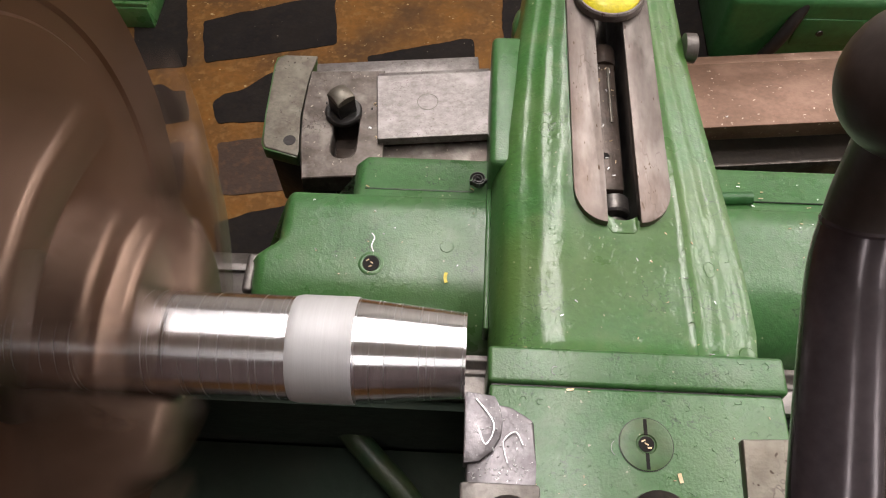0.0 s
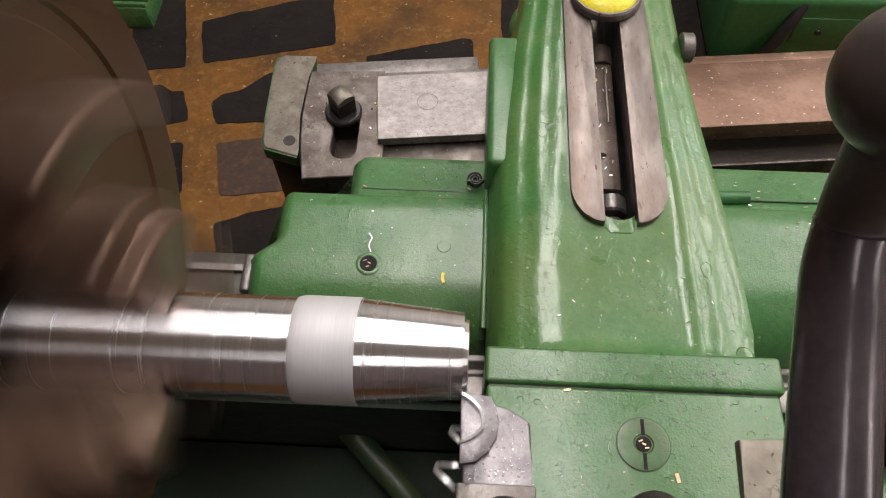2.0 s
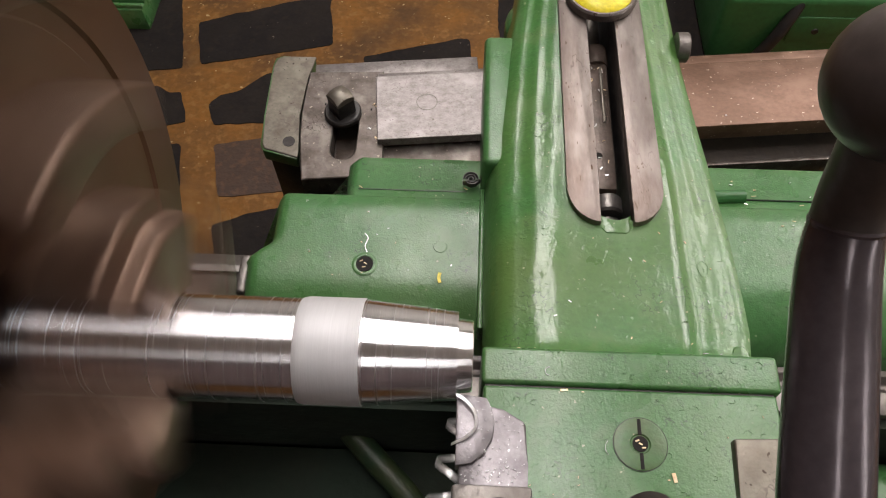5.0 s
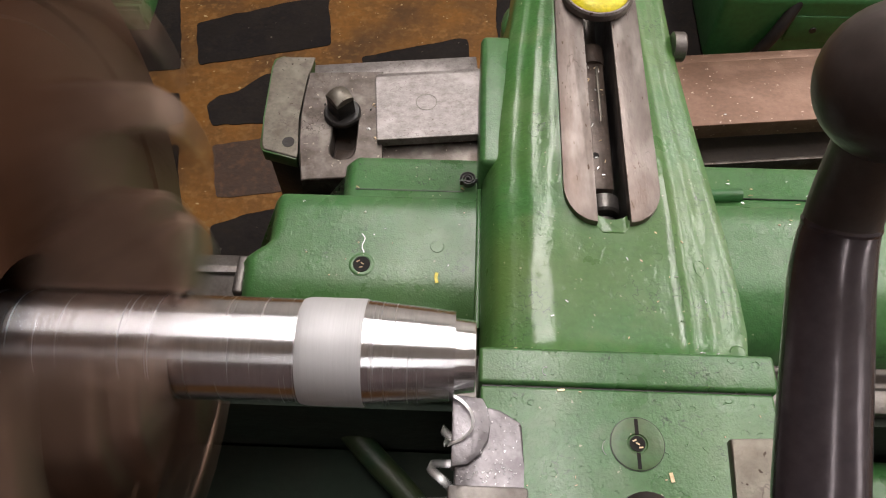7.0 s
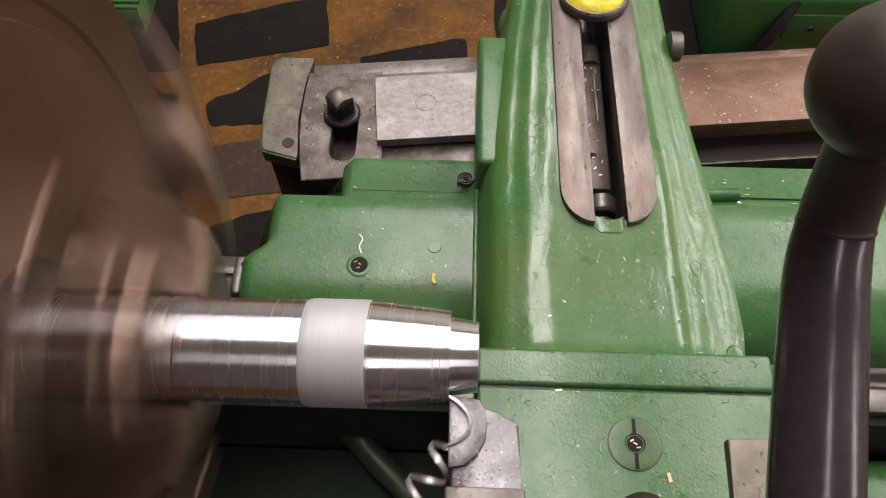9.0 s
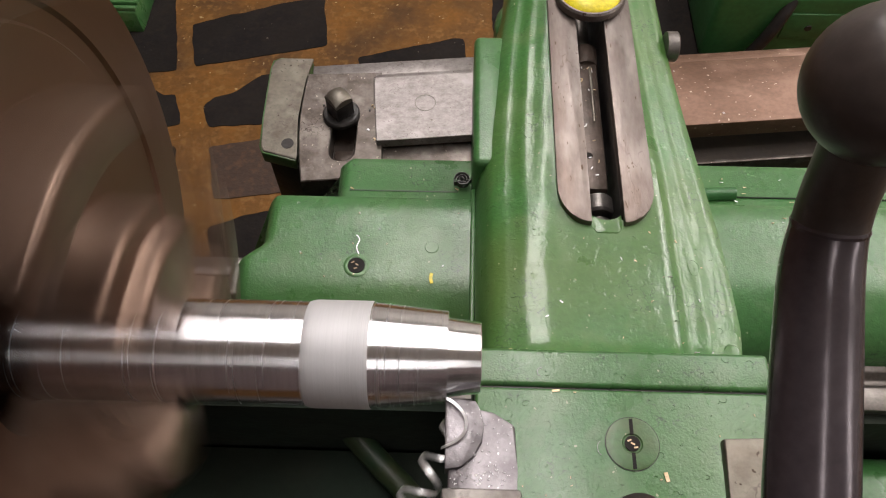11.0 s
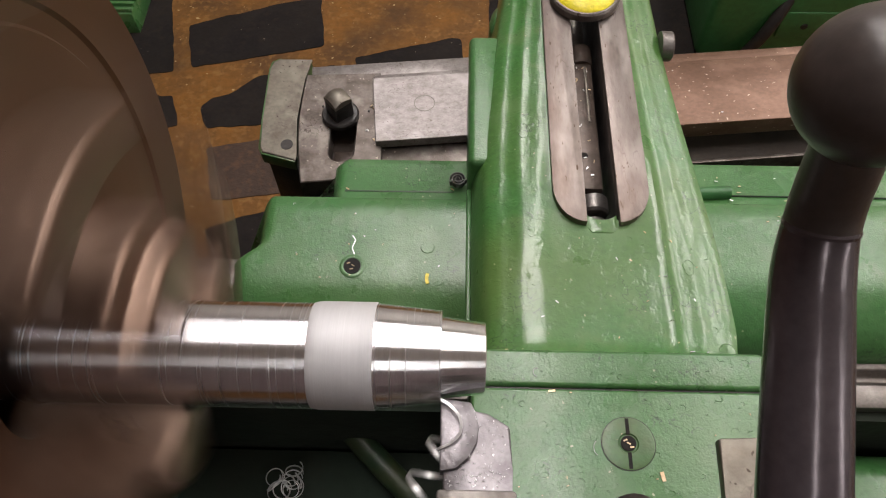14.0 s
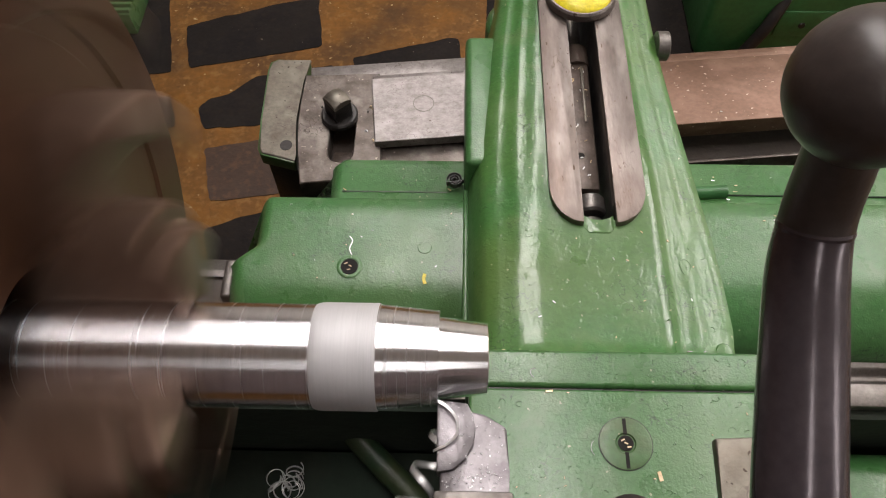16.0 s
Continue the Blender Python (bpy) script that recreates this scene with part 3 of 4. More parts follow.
def build_cross_slide():
    cs = thing("cross_slide", "green enamelled cross slide with a slotted rear arm", "cross slide")
    bm = bmesh.new()
    ys = [40 + 3 * k for k in range(98)]
    fixed = [96.6, 110.6]
    table = []
    for y in ys:
        lo, hi = arm_edge(y, -1), arm_edge(y, 1)
        xs = [lo + (fixed[0] - lo) * k / 26 for k in range(27)] + [fixed[0] + 14 * k / 6 for k in range(1, 6)] + [fixed[1] + (hi - fixed[1]) * k / 26 for k in range(27)]
        row = [bm.verts.new((xs[0], y, -150))] + [bm.verts.new((x, y, arm_height(x, y))) for x in xs] + [bm.verts.new((xs[-1], y, -150))]
        table.append(row)
    for j in range(len(ys) - 1):
        for i in range(len(table[0]) - 1):
            if 27 <= i < 33 and ys[j] >= 109:
                continue
            bm.faces.new((table[j][i], table[j][i + 1], table[j + 1][i + 1], table[j + 1][i]))
    bm.faces.new(table[0][::-1])
    arm = part("arm", bm, GREEN_OIL, cs, "glossy green tapering arm")
    trough = bmesh.new()
    path = [(96.6, 326), (96.6, 112), (98.5, 109.5), (103.6, 108.6), (108.7, 109.5), (110.6, 112), (110.6, 326)]
    up = [trough.verts.new((x, y, -110.2)) for x, y in path]
    low = [trough.verts.new((x, y, -150)) for x, y in path]
    for i in range(len(path) - 1):
        trough.faces.new((up[i], up[i + 1], low[i + 1], low[i]))
    trough.faces.new(low)
    part("slot_wall", trough, BLACK_STEEL, arm, "near-black slot walls and floor")
    part("lip", prism([(97, 112), (97, 105), (99, 102.5), (108, 102.5), (110, 105), (110, 112), (107, 109), (103.6, 108), (100, 109)], -114, -110.2, 0.6), GREEN_OIL, arm)
    for name, inner, outer in (("left_rail", 96.8, 83.0), ("right_rail", 110.5, 124.2)):
        n = 10
        w = outer - inner
        edge = [(inner + w * math.sin(0.5 * math.pi * k / n), 124 - 18 * math.cos(0.5 * math.pi * k / n)) for k in range(n + 1)]
        part("rail", prism([(inner, 326)] + edge + [(outer, 326)], -112.5, -107, 0.5, 2), RAIL_STEEL, arm, "worn ground steel rail")
    for x, y, rx, ry in ((71.5, 158, 2.6, 4.2), (138.0, 88, 2.2, 3.6), (121, 92, 2.0, 1.7)):
        mark = []
        for k in range(23):
            a = 2 * math.pi * k / 22
            px, py = x + rx * math.cos(a) * (1 + 0.15 * math.sin(3 * a)), y + ry * math.sin(a)
            mark.append((px, py, arm_height(px, py) + 0.05))
        part("raised_mark", tube(mark, [0.10] * len(mark), 6), GREEN_OIL, arm)
    def squiggles(seed, count, x0, x1, y0, y1, height):
        """Tiny curls of swarf painted over, proud of the surface."""
        rnd = random.Random(seed)
        bm = bmesh.new()
        for k in range(count):
            cx, cy, r = rnd.uniform(x0, x1), rnd.uniform(y0, y1), rnd.uniform(0.5, 1.5)
            a0, sweep, squash = rnd.uniform(0, 6.3), rnd.uniform(1.2, 4.6), rnd.uniform(0.5, 1.0)
            pts = []
            for i in range(8):
                a = a0 + sweep * i / 7
                px, py = cx + r * math.cos(a), cy + squash * r * math.sin(a)
                pts.append((px, py, height(px, py)))
            one = tube(pts, [0.05] + [rnd.uniform(0.10, 0.2)] * 6 + [0.05], 5)
            me = bpy.data.meshes.new("curl")
            one.to_mesh(me)
            one.free()
            bm.from_mesh(me)
            bpy.data.meshes.remove(me)
        return bm

    for bm, mat, at in ((squiggles(3, 70, 56, 150, -12, 29, lambda x, y: -101.2), GREEN, cs), (squiggles(4, 26, 50, 153, 33, 44, lambda x, y: -100.2), GREEN, cs), (squiggles(6, 46, 62, 146, 58, 104, arm_height), GREEN_OIL, arm)):
        blister = part("paint_blister", bm, mat, at, "tiny painted-over curls of swarf")
        tagged(blister, "tiny painted-over curls of swarf", kind="stuff")
    scr = thing("feed_screw", "oily steel screw inside the slot", "screw")
    part("shank", tube([(103, 118, -132), (103, 300, -132)], [5, 5], 20), STEEL_DARK, scr)
    nut = part("nut", box(97.4, 108.6, 133, 213, -142, -122, 1.5), NUT_BROWN, scr, "brown oily nut")
    # Added strip that stands for the highlight along the nut's edge.
    part("key", box(104.2, 105.6, 172, 208, -122.5, -121.2, 0.4), STEEL, nut, "bright steel strip for the highlight on the nut")
    # Black dot on the nut, the hole's shade painted on.
    part("oil_hole", lathe_z([(0, -121.9), (1.7, -121.9), (2.1, -122.2), (0, -122.6)], 20, (100.8, 152, 0)), RECESS_SHADE, nut)
    part("collar", tube([(103.8, 121, -126), (103.8, 122, -126), (103.8, 129, -126), (103.8, 130, -126)], [5.6, 6.6, 6.6, 5.6], 28), STEEL_DARK, scr)
    part("collar", tube([(103.8, 114, -130), (103.8, 119.5, -130)], [6.2, 6.2], 28), STEEL_DARK, scr)
    part("collar", tube([(103.5, 210, -126), (103.5, 222, -126)], [6.2, 6.2], 24), NUT_BROWN, scr)
    part("block", box(47.5, 155.6, 31.0, 45.2, -140, -100.2, 1.6, 4), GREEN, cs, "raised green strip")
    part("table", box(48.2, 153.5, -110, 30.4, -150, -101.2, 1.2, 3), GREEN, cs)
    part("joint", box(49, 153, 30.2, 31.2, -130, -102.2), BLACK_STEEL, cs, "dark oily joint")
    part("right_bolt", lathe_z([(0, -112.5), (3, -113), (4, -114.5), (4.4, -118), (0, -118)], 28, (148, 51, 0)), GREEN_OIL, cs)
    sd = part("oil_screw", lathe_z([(0, -101.3), (9.0, -101.3), (9.2, -100.75), (8.6, -100.6), (3.6, -100.6), (3.2, -101.1), (0, -101.1)], 48, (103, 10.8, 0)), PLUG_GREEN, cs, "slotted round grimy green oil plug")
    part("rim", lathe_z([(9.15, -101.3), (9.15, -100.85), (9.45, -100.85), (9.45, -101.3)], 48, (103, 10.8, 0)), BLACK_STEEL, sd)
    # Grooves and socket are near-black pieces on the plug, shade in their colour.
    for a, b in ((14.0, 19.6), (2.0, 7.6)):
        part("groove", box(102.4, 103.7, a, b, -101, -100.55), RECESS_SHADE, sd)
    part("socket", lathe_z([(0, -100.55), (2.7, -100.55), (2.7, -101), (0, -101)], 28, (103, 10.8, 0)), RECESS_SHADE, sd)

    cap = thing("oil_cap", "yellow domed cap in a steel ring", "cap")
    part("ring", lathe_z([(15.6, -106), (17.8, -106), (17.8, -102.6), (17, -101.6), (16, -101.6), (15.6, -102.4)], 48, (104.5, 240.5, 0)), RAIL_STEEL, cap)
    part("dome", lathe_z([(0, -98.5), (6, -99), (11, -100), (14.6, -101.4), (15.5, -102.4), (15.5, -107), (0, -107)], 48, (104.5, 240.5, 0)), YELLOW, cap)
    bolt = thing("side_bolt", "steel bolt head beside the arm", "bolt")
    part("head", tube([(143, 219, -118), (148.4, 219, -118), (149, 219, -118)], [7.5, 7.5, 6.8], 28), STEEL_DARK, bolt)
    part("shank", tube([(134, 219, -127), (143.5, 219, -121)], [4.0, 4.0], 20), STEEL_DARK, bolt)
    return [cs, scr, cap, bolt]


cross_things = build_cross_slide()


# ---- tool post, tool and lever ----
def build_tool():
    post = thing("tool_post", "grey steel tool post with dark screws", "tool post")
    part("block", box(36.5, 104, -110, -40, -100, 8, 2, 3), STEEL_DARK, post)
    part("plate", prism([(105.0, -10.9), (135, -9.5), (133, -70), (98, -70), (98, -45), (104.4, -44), (104.6, -24)], -21.5, -18.5, 0.6), STEEL, post, "pale ground steel plate")
    for x, y in ((48, -31.5), (76.2, -29.2)):
        part("screw", lathe_z([(0, 16), (4, 15.5), (6, 13.5), (6.3, 11), (6.3, 0), (0, 0)], 28, (x, y - 8, 0)), BLACK_STEEL, post)
    bar = thing("cutting_tool", "grey steel cutting tool with a flat insert and chips", "cutting tool")
    part("shank", prism([(39.8, -23), (44, -10.6), (49.4, -11.6), (54.2, -14.5), (54.6, -24), (53.6, -60), (40.4, -60)], -12, -1.1, 0.7), CARBIDE, bar)
    o = [(39.0, -9.4), (39.6, -8.9), (45.6, -9.6), (46.6, -11.5), (47.4, -15), (47, -18.5), (45.2, -21.8), (42.6, -24), (39.2, -24.6)]
    part("insert", prism(o, -4.2, 0, 0.25), CARBIDE, bar, "pale flat insert")
    part("clamp", box(38.6, 55.2, -60, -28.5, -1, 1.2, 0.8), STEEL_DARK, bar)
    lev = thing("locking_lever", "curved black lever with a round black knob", "lever")
    line = smooth_line([(92.6, -80, 18), (93.4, -58, 33), (93.7, -37, 45), (94.2, -20, 54.5), (94.6, -9, 61), (95.0, -2.9, 67.4), (94.3, -0.6, 76), (93.0, 0.3, 84)], 8)
    rad = [float(np.interp(i, [0, 16, 24, 32, 38, 56], [6.8, 6.7, 6.3, 5.9, 5.35, 4.8])) for i in range(len(line))]
    part("shaft", tube(line[:39], rad[:39], 32), LEVER, lev)
    part("ferrule", tube(line[37:40], [5.3, 5.55, 5.1], 32), LEVER, lev, "worn collar below the knob")
    part("neck", tube(line[38:], rad[38:], 32), KNOB, lev, "dull black sleeve of the knob")
    part("knob", lathe_z([(0, 9.8)] + [(9.8 * math.sin(math.pi * k / 24), 9.8 * math.cos(math.pi * k / 24)) for k in range(1, 24)] + [(0, -9.8)], 48, (91.9, 0.1, 90.5)), KNOB, lev)
    return [post, bar, lev]


cross_things += build_tool()


# ---- swarf ----
def ribbon(points, normals, width, thick):
    bm = bmesh.new()
    rows = []
    for i, p in enumerate(points):
        way = (points[min(i + 1, len(points) - 1)] - points[max(i - 1, 0)]).normalized()
        n = normals[i]
        b = way.cross(n).normalized() * width * 0.5
        n = n * thick * 0.5
        rows.append([bm.verts.new(q) for q in (p + b + n, p - b + n, p - b - n, p + b - n)])
    for a, b in zip(rows, rows[1:]):
        for k in range(4):
            bm.faces.new((a[k], a[(k + 1) % 4], b[(k + 1) % 4], b[k]))
    bm.faces.new(rows[0])
    bm.faces.new(rows[-1][::-1])
    return bm


COIL_R, COIL_PITCH = 3.7, 8.5


def build_coil():
    """One turn of the chip, about the z axis, then alike pieces on the same mesh."""
    pts, nor = [], []
    for k in range(37):
        a = 2 * math.pi * k / 36
        pts.append(Vector((COIL_R * math.cos(a), COIL_R * math.sin(a), -COIL_PITCH * k / 36)))
        nor.append(Vector((math.cos(a), math.sin(a), 0)))
    first = part("chip_curl", ribbon(pts, nor, 1.2, 0.22), CHIP)
    tagged(first, "curled bright aluminium chip coming off the tool", "metal chip", "chips off the tool")
    out = [first]
    for k in range(29):
        out.append(copy_thing(first, Matrix.Identity(4)))
    return out


coil = build_coil()


def build_nest():
    random.seed(4)
    heap = thing("swarf_nest", "tangled nest of thin aluminium swarf", "metal chip")
    for k in range(9):
        c = Vector((random.uniform(-5.5, 5.5), random.uniform(-5, 5), random.uniform(0, 5)))
        ax = Euler((random.uniform(-0.9, 0.9), random.uniform(-0.9, 0.9), 0)).to_matrix()
        r = random.uniform(3.8, 5.6)
        turns = [2 * math.pi * i / 26 for i in range(31)]
        pts = [c + ax @ Vector((r * math.cos(a), r * math.sin(a), 0.64 * a)) for a in turns]
        nor = [ax @ Vector((math.cos(a), math.sin(a), 0)) for a in turns]
        part("loop", ribbon(pts, nor, 0.9, 0.3), CHIP, heap)
    return heap


nest = build_nest()


def loose_chip(name, pts, width, mat, label, thick=0.25):
    line = smooth_line(pts, 5)
    nor = []
    for i in range(len(line)):
        way = (line[min(i + 1, len(line) - 1)] - line[max(i - 1, 0)]).normalized()
        nor.append((Vector((0, 0, 1)) - way * way.z).normalized())
    return tagged(part(name, ribbon(line, nor, width, thick), mat), label, "metal chip", "loose chips")


def build_running_chip():
    """The chip that runs from the cut across the insert to the first curl."""
    line = smooth_line([(38.6, -9.2, 0.7), (41.2, -10.8, 1.0), (43.3, -13.6, 1.4), (43.4, -16.8, 1.7), (41.6, -18.8, 1.2), (39.4, -19.8, 0.4), (38.4, -20.0, -0.8)], 5)
    nor = []
    for i in range(len(line)):
        way = (line[min(i + 1, len(line) - 1)] - line[max(i - 1, 0)]).normalized()
        up = (Vector((-0.35, 0.2, 1)) - way * way.dot(Vector((-0.35, 0.2, 1)))).normalized()
        nor.append(up)
    return tagged(part("running_chip", ribbon(line, nor, 0.65, 0.12), CHIP), "bright aluminium ribbon chip running over the insert", "metal chip", "chips off the tool")


running_chip = build_running_chip()
saddle_chips, cross_chips, tool_curls = [], [], []


def build_chips():
    saddle_chips.append(loose_chip("chip", [(-6.8, 115.5, -139.6), (-5.2, 113, -139.5), (-6.2, 109, -139.5), (-5, 105.5, -139.6)], 0.38, CHIP, "thin pale chip on green paint"))
    saddle_chips.append(loose_chip("paint_fleck", [(29.0, 96.0, -139.4), (28.6, 93.5, -139.5), (29.2, 91.0, -139.7)], 1.5, YELLOW, "yellow paint fleck on green paint", 0.3))
    for x, y, a, mat in ((-17.5, 213, 0.6, BRASS), (-15.0, 211, 2.0, BRASS), (-18.2, 209, 1.3, BLACK_STEEL), (-14.2, 203.5, 0.2, BRASS), (-12.8, 201.5, 1.0, BRASS), (-17.2, 195.8, 2.6, CHIP), (-13.6, 189, 1.8, BRASS), (-44, 212, 1.4, BLACK_STEEL)):
        loose_chip("chip", [(x, y, -161.8), (x + 0.9 * math.cos(a), y + 0.9 * math.sin(a), -161.3), (x + 1.7 * math.cos(a + 0.4), y + 1.7 * math.sin(a + 0.4), -161.7)], 0.8, mat, "tiny metal chip lying on the clamp plate")
    curl, out = [], []
    for k in range(46):
        a, r = k * 0.36, 0.9 + 3.4 * k / 45
        curl.append(Vector((42 + r * math.cos(a), 151 + r * math.sin(a), -144.4 + 0.01 * k)))
        out.append(Vector((math.cos(a), math.sin(a), 0)))
    tail = [(46, 150.5, -144), (48.5, 154, -143), (49, 159, -141), (47.5, 164, -141)]
    for p in smooth_line(tail, 4):
        curl.append(Vector(p))
        out.append(Vector((0.9, -0.4, 0)))
    saddle_chips.append(tagged(part("curled_chip", ribbon(curl, out, 3.4, 0.35), BLACK_STEEL), "dark oily curled steel chip", "metal chip", "loose chips"))
    for x, y in ((-13.5, 147.6), (38.5, 148.2)):
        saddle_chips.append(loose_chip("chip", [(x, y, -146.8), (x + 1.6, y - 1.2, -146.6)], 0.6, BRASS, "small brass chip on green paint"))
    cross_chips.append(loose_chip("chip", [(76, 29.2, -101.0), (78.6, 29.5, -100.9)], 0.8, BRASS, "small brass chip on green paint"))
    cross_chips.append(loose_chip("chip", [(113.3, 1.2, -100.7), (113.9, -2.0, -100.7)], 1.3, BRASS, "small brass chip on green paint"))
    for p in ([(72 + 1.3 * math.cos(0.5 * k + 1.2), 36 + 1.6 * math.sin(0.5 * k + 1.2), -100.0) for k in range(8)], [(93 + 2.2 * math.cos(0.35 * k + 2.1), 9 + 2.8 * math.sin(0.35 * k + 2.1), -100.9) for k in range(7)]):
        cross_chips.append(loose_chip("chip", p, 0.15, DULL_CHIP, "thin pale chip on green paint"))
    for p in ([(41.5, -10.5, 0.3), (45.5, -16, 0.5), (43.8, -20.5, 0.4), (42, -16.5, 0.3)], [(48.5, -24, -0.6), (47.6, -19.5, -0.4), (50.2, -17.3, -0.5), (51.8, -20, -0.6)]):
        tool_curls.append(loose_chip("chip", p, 0.22, CHIP, "pale curl lying on the cutting tool"))
    for dx, dy, a in ((-1.7, 0.7, 0.4), (0.3, -1.5, 0.1), (-0.6, 0.2, -0.5)):
        x, y = 103 + dx, 10.8 + dy
        cross_chips.append(loose_chip('chip', [(x, y, -100.3), (x + 1.4 * math.cos(a), y + 1.4 * math.sin(a), -100.2)], 0.5, BRASS, 'small brass chip in the oil plug'))
    for dx, dy, a in ((-2.4, 1.0, 0.5), (-1.0, -1.9, 0.2), (-0.3, 0.6, -0.6)):
        x, y = -5.6 + dx, 99.5 + dy
        saddle_chips.append(loose_chip('chip', [(x, y, -139.5), (x + 1.6 * math.cos(a), y + 1.6 * math.sin(a), -139.4)], 0.4, BRASS, 'small brass chip in the oil hole'))
    random.seed(5)
    for k in range(22):
        x, y, a = random.uniform(98.5, 106), random.uniform(130, 215), random.uniform(0, 6.3)
        on_nut = 134 < y < 212
        z = -121.8 if on_nut else -126.6
        if on_nut or abs(x - 103) < 2:
            cross_chips.append(loose_chip('chip', [(x, y, z), (x + 1.5 * math.cos(a), y + 1.5 * math.sin(a), z + 0.2)], 0.4, BRASS if k % 2 else CHIP, 'small metal chip in the oily slot'))
    random.seed(11)
    for k in range(26):
        on_slide = k % 3 == 1
        if on_slide:
            x, y = random.uniform(58, 150), random.uniform(-8, 29)
            z = -100.9
        else:
            x, y = random.uniform(-40, 45), random.uniform(92, 134)
            z = -139.7
        a = random.uniform(0, 6.3)
        s = random.uniform(0.4, 1.0)
        c = loose_chip("chip", [(x, y, z), (x + s * math.cos(a), y + s * math.sin(a), z)], random.uniform(0.18, 0.4), BRASS if k % 3 else CHIP, "tiny metal chip on green paint")
        (cross_chips if on_slide else saddle_chips).append(c)
    for k in range(14):
        x, y = random.uniform(72, 148), random.uniform(52, 104)
        a, n = random.uniform(0, 6.3), random.uniform(0.5, 1.5)
        ends = [(px, py, arm_height(px, py) + 0.2) for px, py in ((x, y), (x + n * math.cos(a), y + n * math.sin(a)))]
        cross_chips.append(loose_chip('chip', ends, random.uniform(0.22, 0.45), BRASS if k % 3 else CHIP, 'tiny metal chip on oily green paint'))
    for k in range(22):
        x, y = (random.uniform(50, 63) if k % 3 == 0 else random.uniform(128, 151)), random.uniform(46.0, 50.5)
        a, n = random.uniform(0, 6.3), random.uniform(0.6, 2.0)
        ends = [(px, py, arm_height(px, py) + 0.25) for px, py in ((x, y), (x + n * math.cos(a), y + 0.5 * n * abs(math.sin(a))))]
        cross_chips.append(loose_chip("chip", ends, random.uniform(0.15, 0.35), (BRASS, NUT_BROWN, DULL_CHIP)[k % 3], "tiny metal chip at the foot of the green arm"))
    for k in range(26):
        x, y, a, n = random.uniform(70, 205), random.uniform(190, 232), random.uniform(0, 6.3), random.uniform(0.4, 1.4)
        c, q = math.cos(radians(6)), math.sin(radians(6))
        bx, by = x * c - y * q, x * q + y * c
        loose_chip("chip", [(bx, by, -163.8), (bx + n * math.cos(a), by + n * math.sin(a), -163.7)], random.uniform(0.2, 0.45), BRASS if k % 3 else CHIP, "tiny metal chip on the brown guide bar")
    for k in range(30):
        x, y, a, n = random.uniform(168, 225), random.uniform(100, 158), random.uniform(0, 6.3), random.uniform(0.6, 2.2)
        z = -139.7 if y < 134 else -147.0
        if 134 <= y < 143:
            continue
        saddle_chips.append(loose_chip("chip", [(x, y, z), (x + n * math.cos(a), y + 0.4 * n * math.sin(a), z + 0.1)], random.uniform(0.25, 0.5), BRASS if k % 2 else CHIP, "tiny metal chip on green paint"))
    for k in range(70):
        x = random.uniform(40.5, 53.5)
        y = random.uniform(-27.5, -14) if k % 3 else random.uniform(-27.5, -24)
        inside = x < 46 and y > -22
        z, n, w, a = (0.1 if inside else -0.95), random.uniform(0.15, 0.5), random.uniform(0.08, 0.22), random.uniform(0, 6.3)
        cross_chips.append(loose_chip("chip", [(x, y, z), (x + n * math.cos(a), y + n * math.sin(a), z + 0.05)], w, DULL_CHIP if k % 4 else CHIP, "tiny bright chip on the cutting tool"))


build_chips()


# ---- things behind the lathe ----
def build_behind():
    mc = thing("green_cabinet", "dark green machine cabinet with a recessed panel", "machine cabinet")
    part("body", box(430, 900, 866, 1300, -781, -640, 14, 4), CABINET_GREEN, mc)
    part("recess", box(545, 650, 863.6, 867, -728, -676, 3), CABINET_GREEN, mc)
    # Black disc standing for the panel's hole, shade put into its colour.
    part("screw", tube([(585, 863.8, -704), (585, 862, -704)], [6, 5], 18), BLACK_STEEL, mc)
    cable = thing("black_cable", "thick black cable hanging in front of the cabinet", "cable")
    line = smooth_line([(590, 1000, -600), (560, 900, -630), (530, 858, -690), (505, 850, -750), (490, 845, -774)], 8)
    part("sheath", tube(line, [10] * len(line), 16), BLACK_STEEL, cable)
    rb = thing("ribbed_guard", "bright green ribbed guard on the floor", "guard")
    part("base", box(-650, -528, 908, 1040, -781, -735, 4), GREEN, rb)
    for k in range(9):
        part("rib", box(-650, -528, 911 + 14 * k, 918 + 14 * k, -736, -728, 1.5), GREEN, rb)


build_behind()


# ---- what moves ----
FEED = [(0, 0), (0.5, 0.10), (1.5, 1.01), (4, 2.80), (7, 4.97), (9, 6.35), (12, 8.51), (14, 9.91), (16, 11.22)]
TAPER = 0.123
TURNS = 4.7828
PHASE = 95.0


def feed(t):
    return float(np.interp(t, [p[0] for p in FEED], [p[1] for p in FEED]))


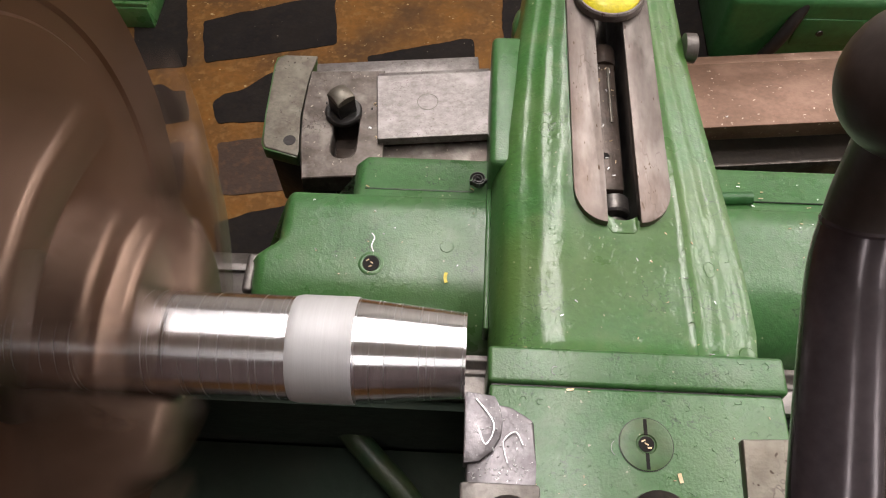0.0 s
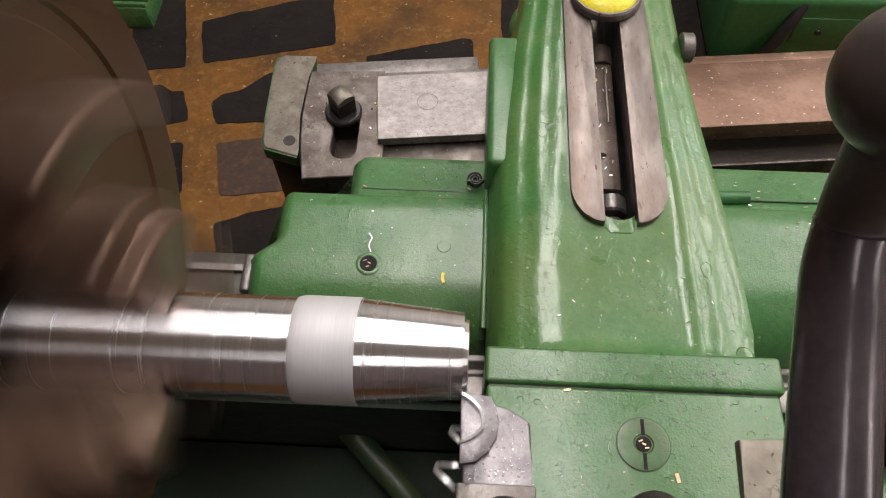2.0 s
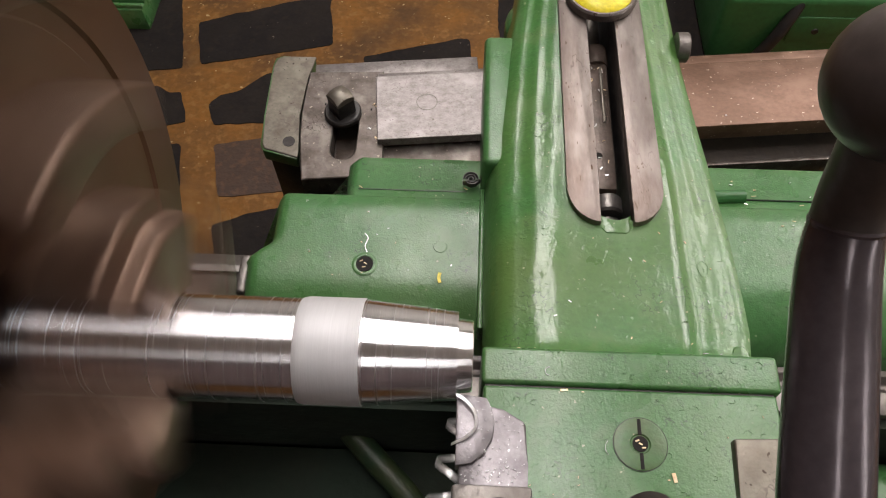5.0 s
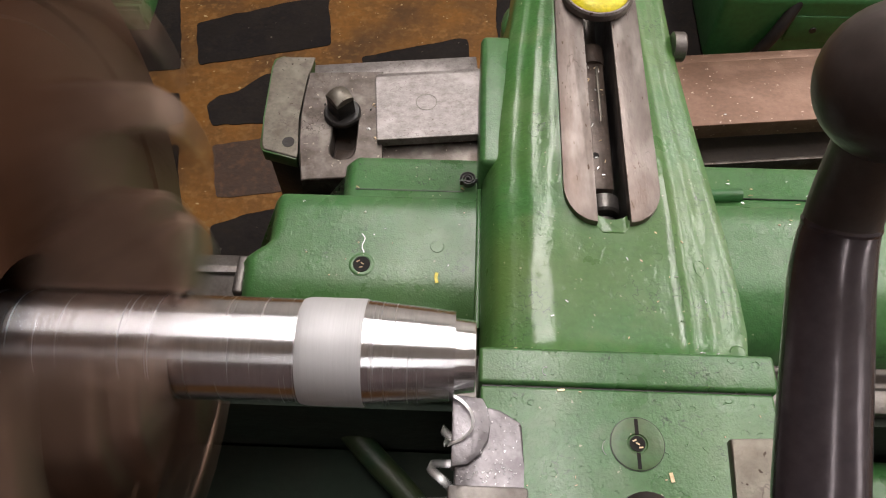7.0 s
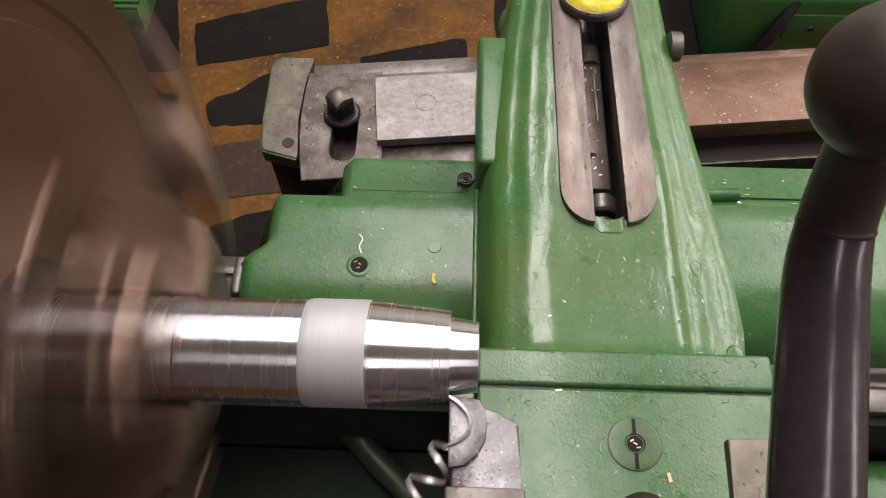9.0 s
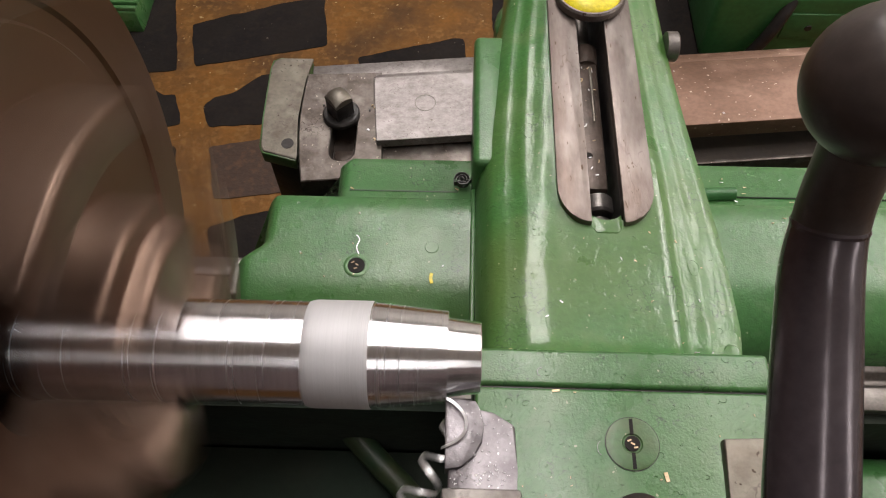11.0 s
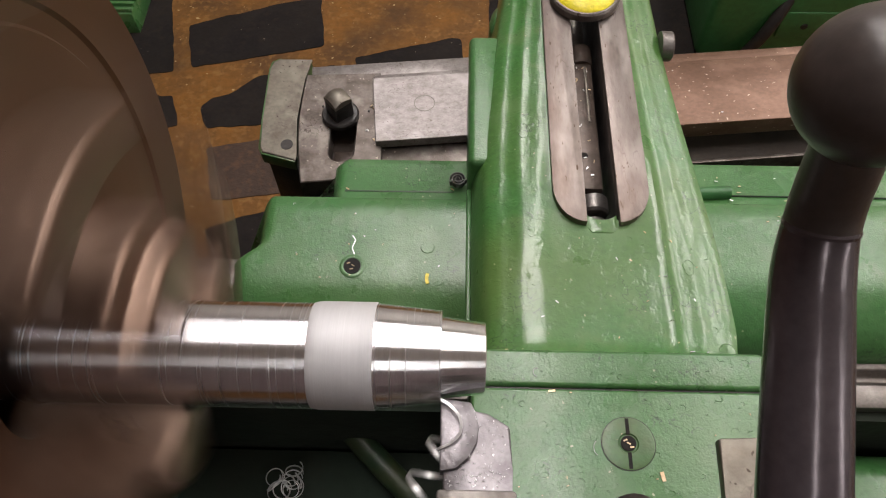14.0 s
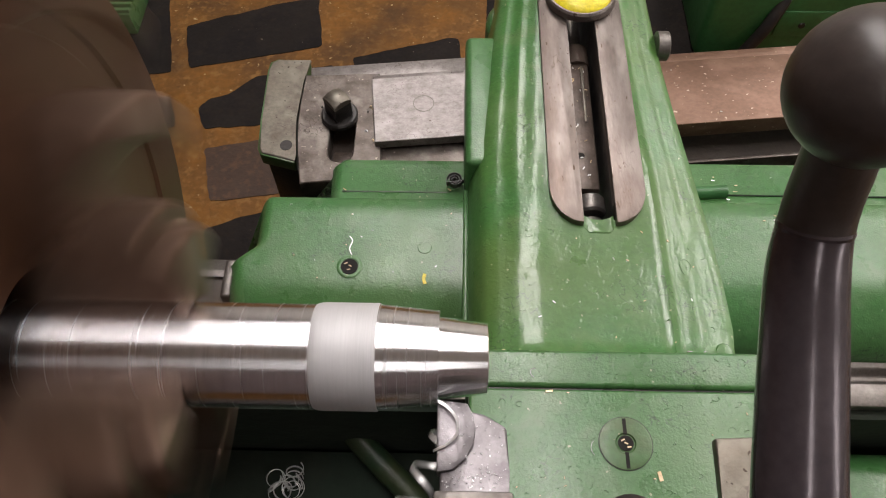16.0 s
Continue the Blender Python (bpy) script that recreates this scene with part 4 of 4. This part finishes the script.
def motions():
    spin = [(i / 30, pose(*AXIS, PHASE + 360 * TURNS * i / 30)) for i in range(481)]
    walk(chuck, spin)
    walk(work, spin)
    for ob in [saddle] + saddle_chips:
        walk(ob, [(t, pose(-c * MM, 0, 0)) for t, c in FEED])
    for ob in cross_things + cross_chips:
        walk(ob, [(t, pose(-c * MM, -c * TAPER * MM, 0)) for t, c in FEED])
    # the first short curls drop off the tool as the cut begins
    for ob in tool_curls:
        walk(ob, [(0, pose(0, 0, 0)), (0.8, pose(-0.0004, 0, 0)), (1.0, pose(-0.010, -0.020, 0.006, 20)), (1.3, pose(-0.02, -0.06, -0.22, 40)), (16, pose(-0.02, -0.06, -0.22, 40))])
    # the raw skin is taken off ring by ring as the tool reaches it
    for a, ring in stock_rings:
        tp = max(0.9, float(np.interp(38.9 - a, [p[1] for p in FEED], [p[0] for p in FEED])))
        if tp > 15.7:
            continue
        walk(ring, [(0, pose(0, 0, 0)), (tp, pose(0, 0, 0)), (tp + 0.2, pose(-14 * MM, 0, 0)), (16, pose(-14 * MM, 0, 0))])
    # the chip winds out of the cut, turn after turn, and drops into the bed
    sway = [(0, 0.2), (2, 0.3), (4, 0.42), (5, 0.3), (6.5, 0.25), (7.5, 0.3), (8.0, 0.5), (8.5, 0.95), (9.0, 0.55), (10, 0.4), (11, 0.6), (11.3, 0.75), (11.45, 1.1), (11.6, 0.7), (12.2, 0.4), (13, 0.3), (13.4, 0.5), (14, 0.45), (15, 0.35), (16, 0.5)]
    start = Vector((40.2, -17.0, -5.8))
    rate = 1.9
    for k, ob in enumerate(coil):
        t0 = 0.75 + k / rate
        rows = []
        for i in range(481):
            t = i / 30
            s = (t - t0) * rate
            if s < 0 and i % 30 and s < -0.05 and i != 480:
                continue
            s = max(s, 0.0)
            c = feed(t)
            lean = float(np.interp(t, [p[0] for p in sway], [p[1] for p in sway])) + 0.06 * math.sin(7.3 * t)
            way = Vector((-math.sin(lean), -math.cos(lean), -0.13)).normalized()
            turn = way.to_track_quat("Z", "Y").to_matrix().to_4x4()
            spin_by = 140 * t + 60 * math.sin(1.7 * t)
            along = -8.5 + COIL_PITCH * s
            inside = max(0.0, min(1.0, -along / 8.5))
            p = start + way * max(along, 0) + Vector((-c + 7.0 * inside, -c * TAPER - 18 * inside, -0.6 * inside))
            if along > 46:
                p = start + way * 46 + Vector((-c, -c * TAPER, -min(200, (along - 46) * 12)))
                rows.append((t, Matrix.Translation(p * MM) @ turn @ pose(0, 0, 0, 0, 0, 0)))
                if along > 80:
                    rows.append((16, rows[-1][1]))
                    break
                continue
            rows.append((t, Matrix.Translation(p * MM) @ turn @ pose(0, 0, 0, 0, 0, (360 * s + spin_by) % 360)))
        walk(ob, rows)
    # the ribbon grows out from under the work as the cut begins
    at = lambda t, dx, dy, dz: (t, pose((dx - feed(t)) * MM, (dy - feed(t) * TAPER) * MM, dz * MM))
    walk(running_chip, [at(0, -6, 14, -2), at(0.8, -6, 14, -2), at(1.5, 0, 0, 0)] + [at(t, 0, 0, 0) for t in (4, 7, 9, 12, 14, 16)])
    walk(nest, [(0, pose(-0.045, -0.07, -0.226)), (10.8, pose(-0.045, -0.07, -0.226)), (11.2, pose(-0.044, -0.02, -0.16, 20, 0, 20)), (11.5, pose(-0.042, 0.006, -0.15, 60, 10, 50)), (11.8, pose(-0.040, -0.03, -0.16, 20, 20, 20)), (12.2, pose(-0.04, -0.07, -0.17)), (13.2, pose(-0.03, -0.06, -0.15, 40, 20, 0)),
                (13.5, pose(-0.036, 0.014, -0.17, 20, 30, 60)), (13.75, pose(-0.052, 0.022, -0.226)), (16, pose(-0.052, 0.022, -0.226))])


motions()
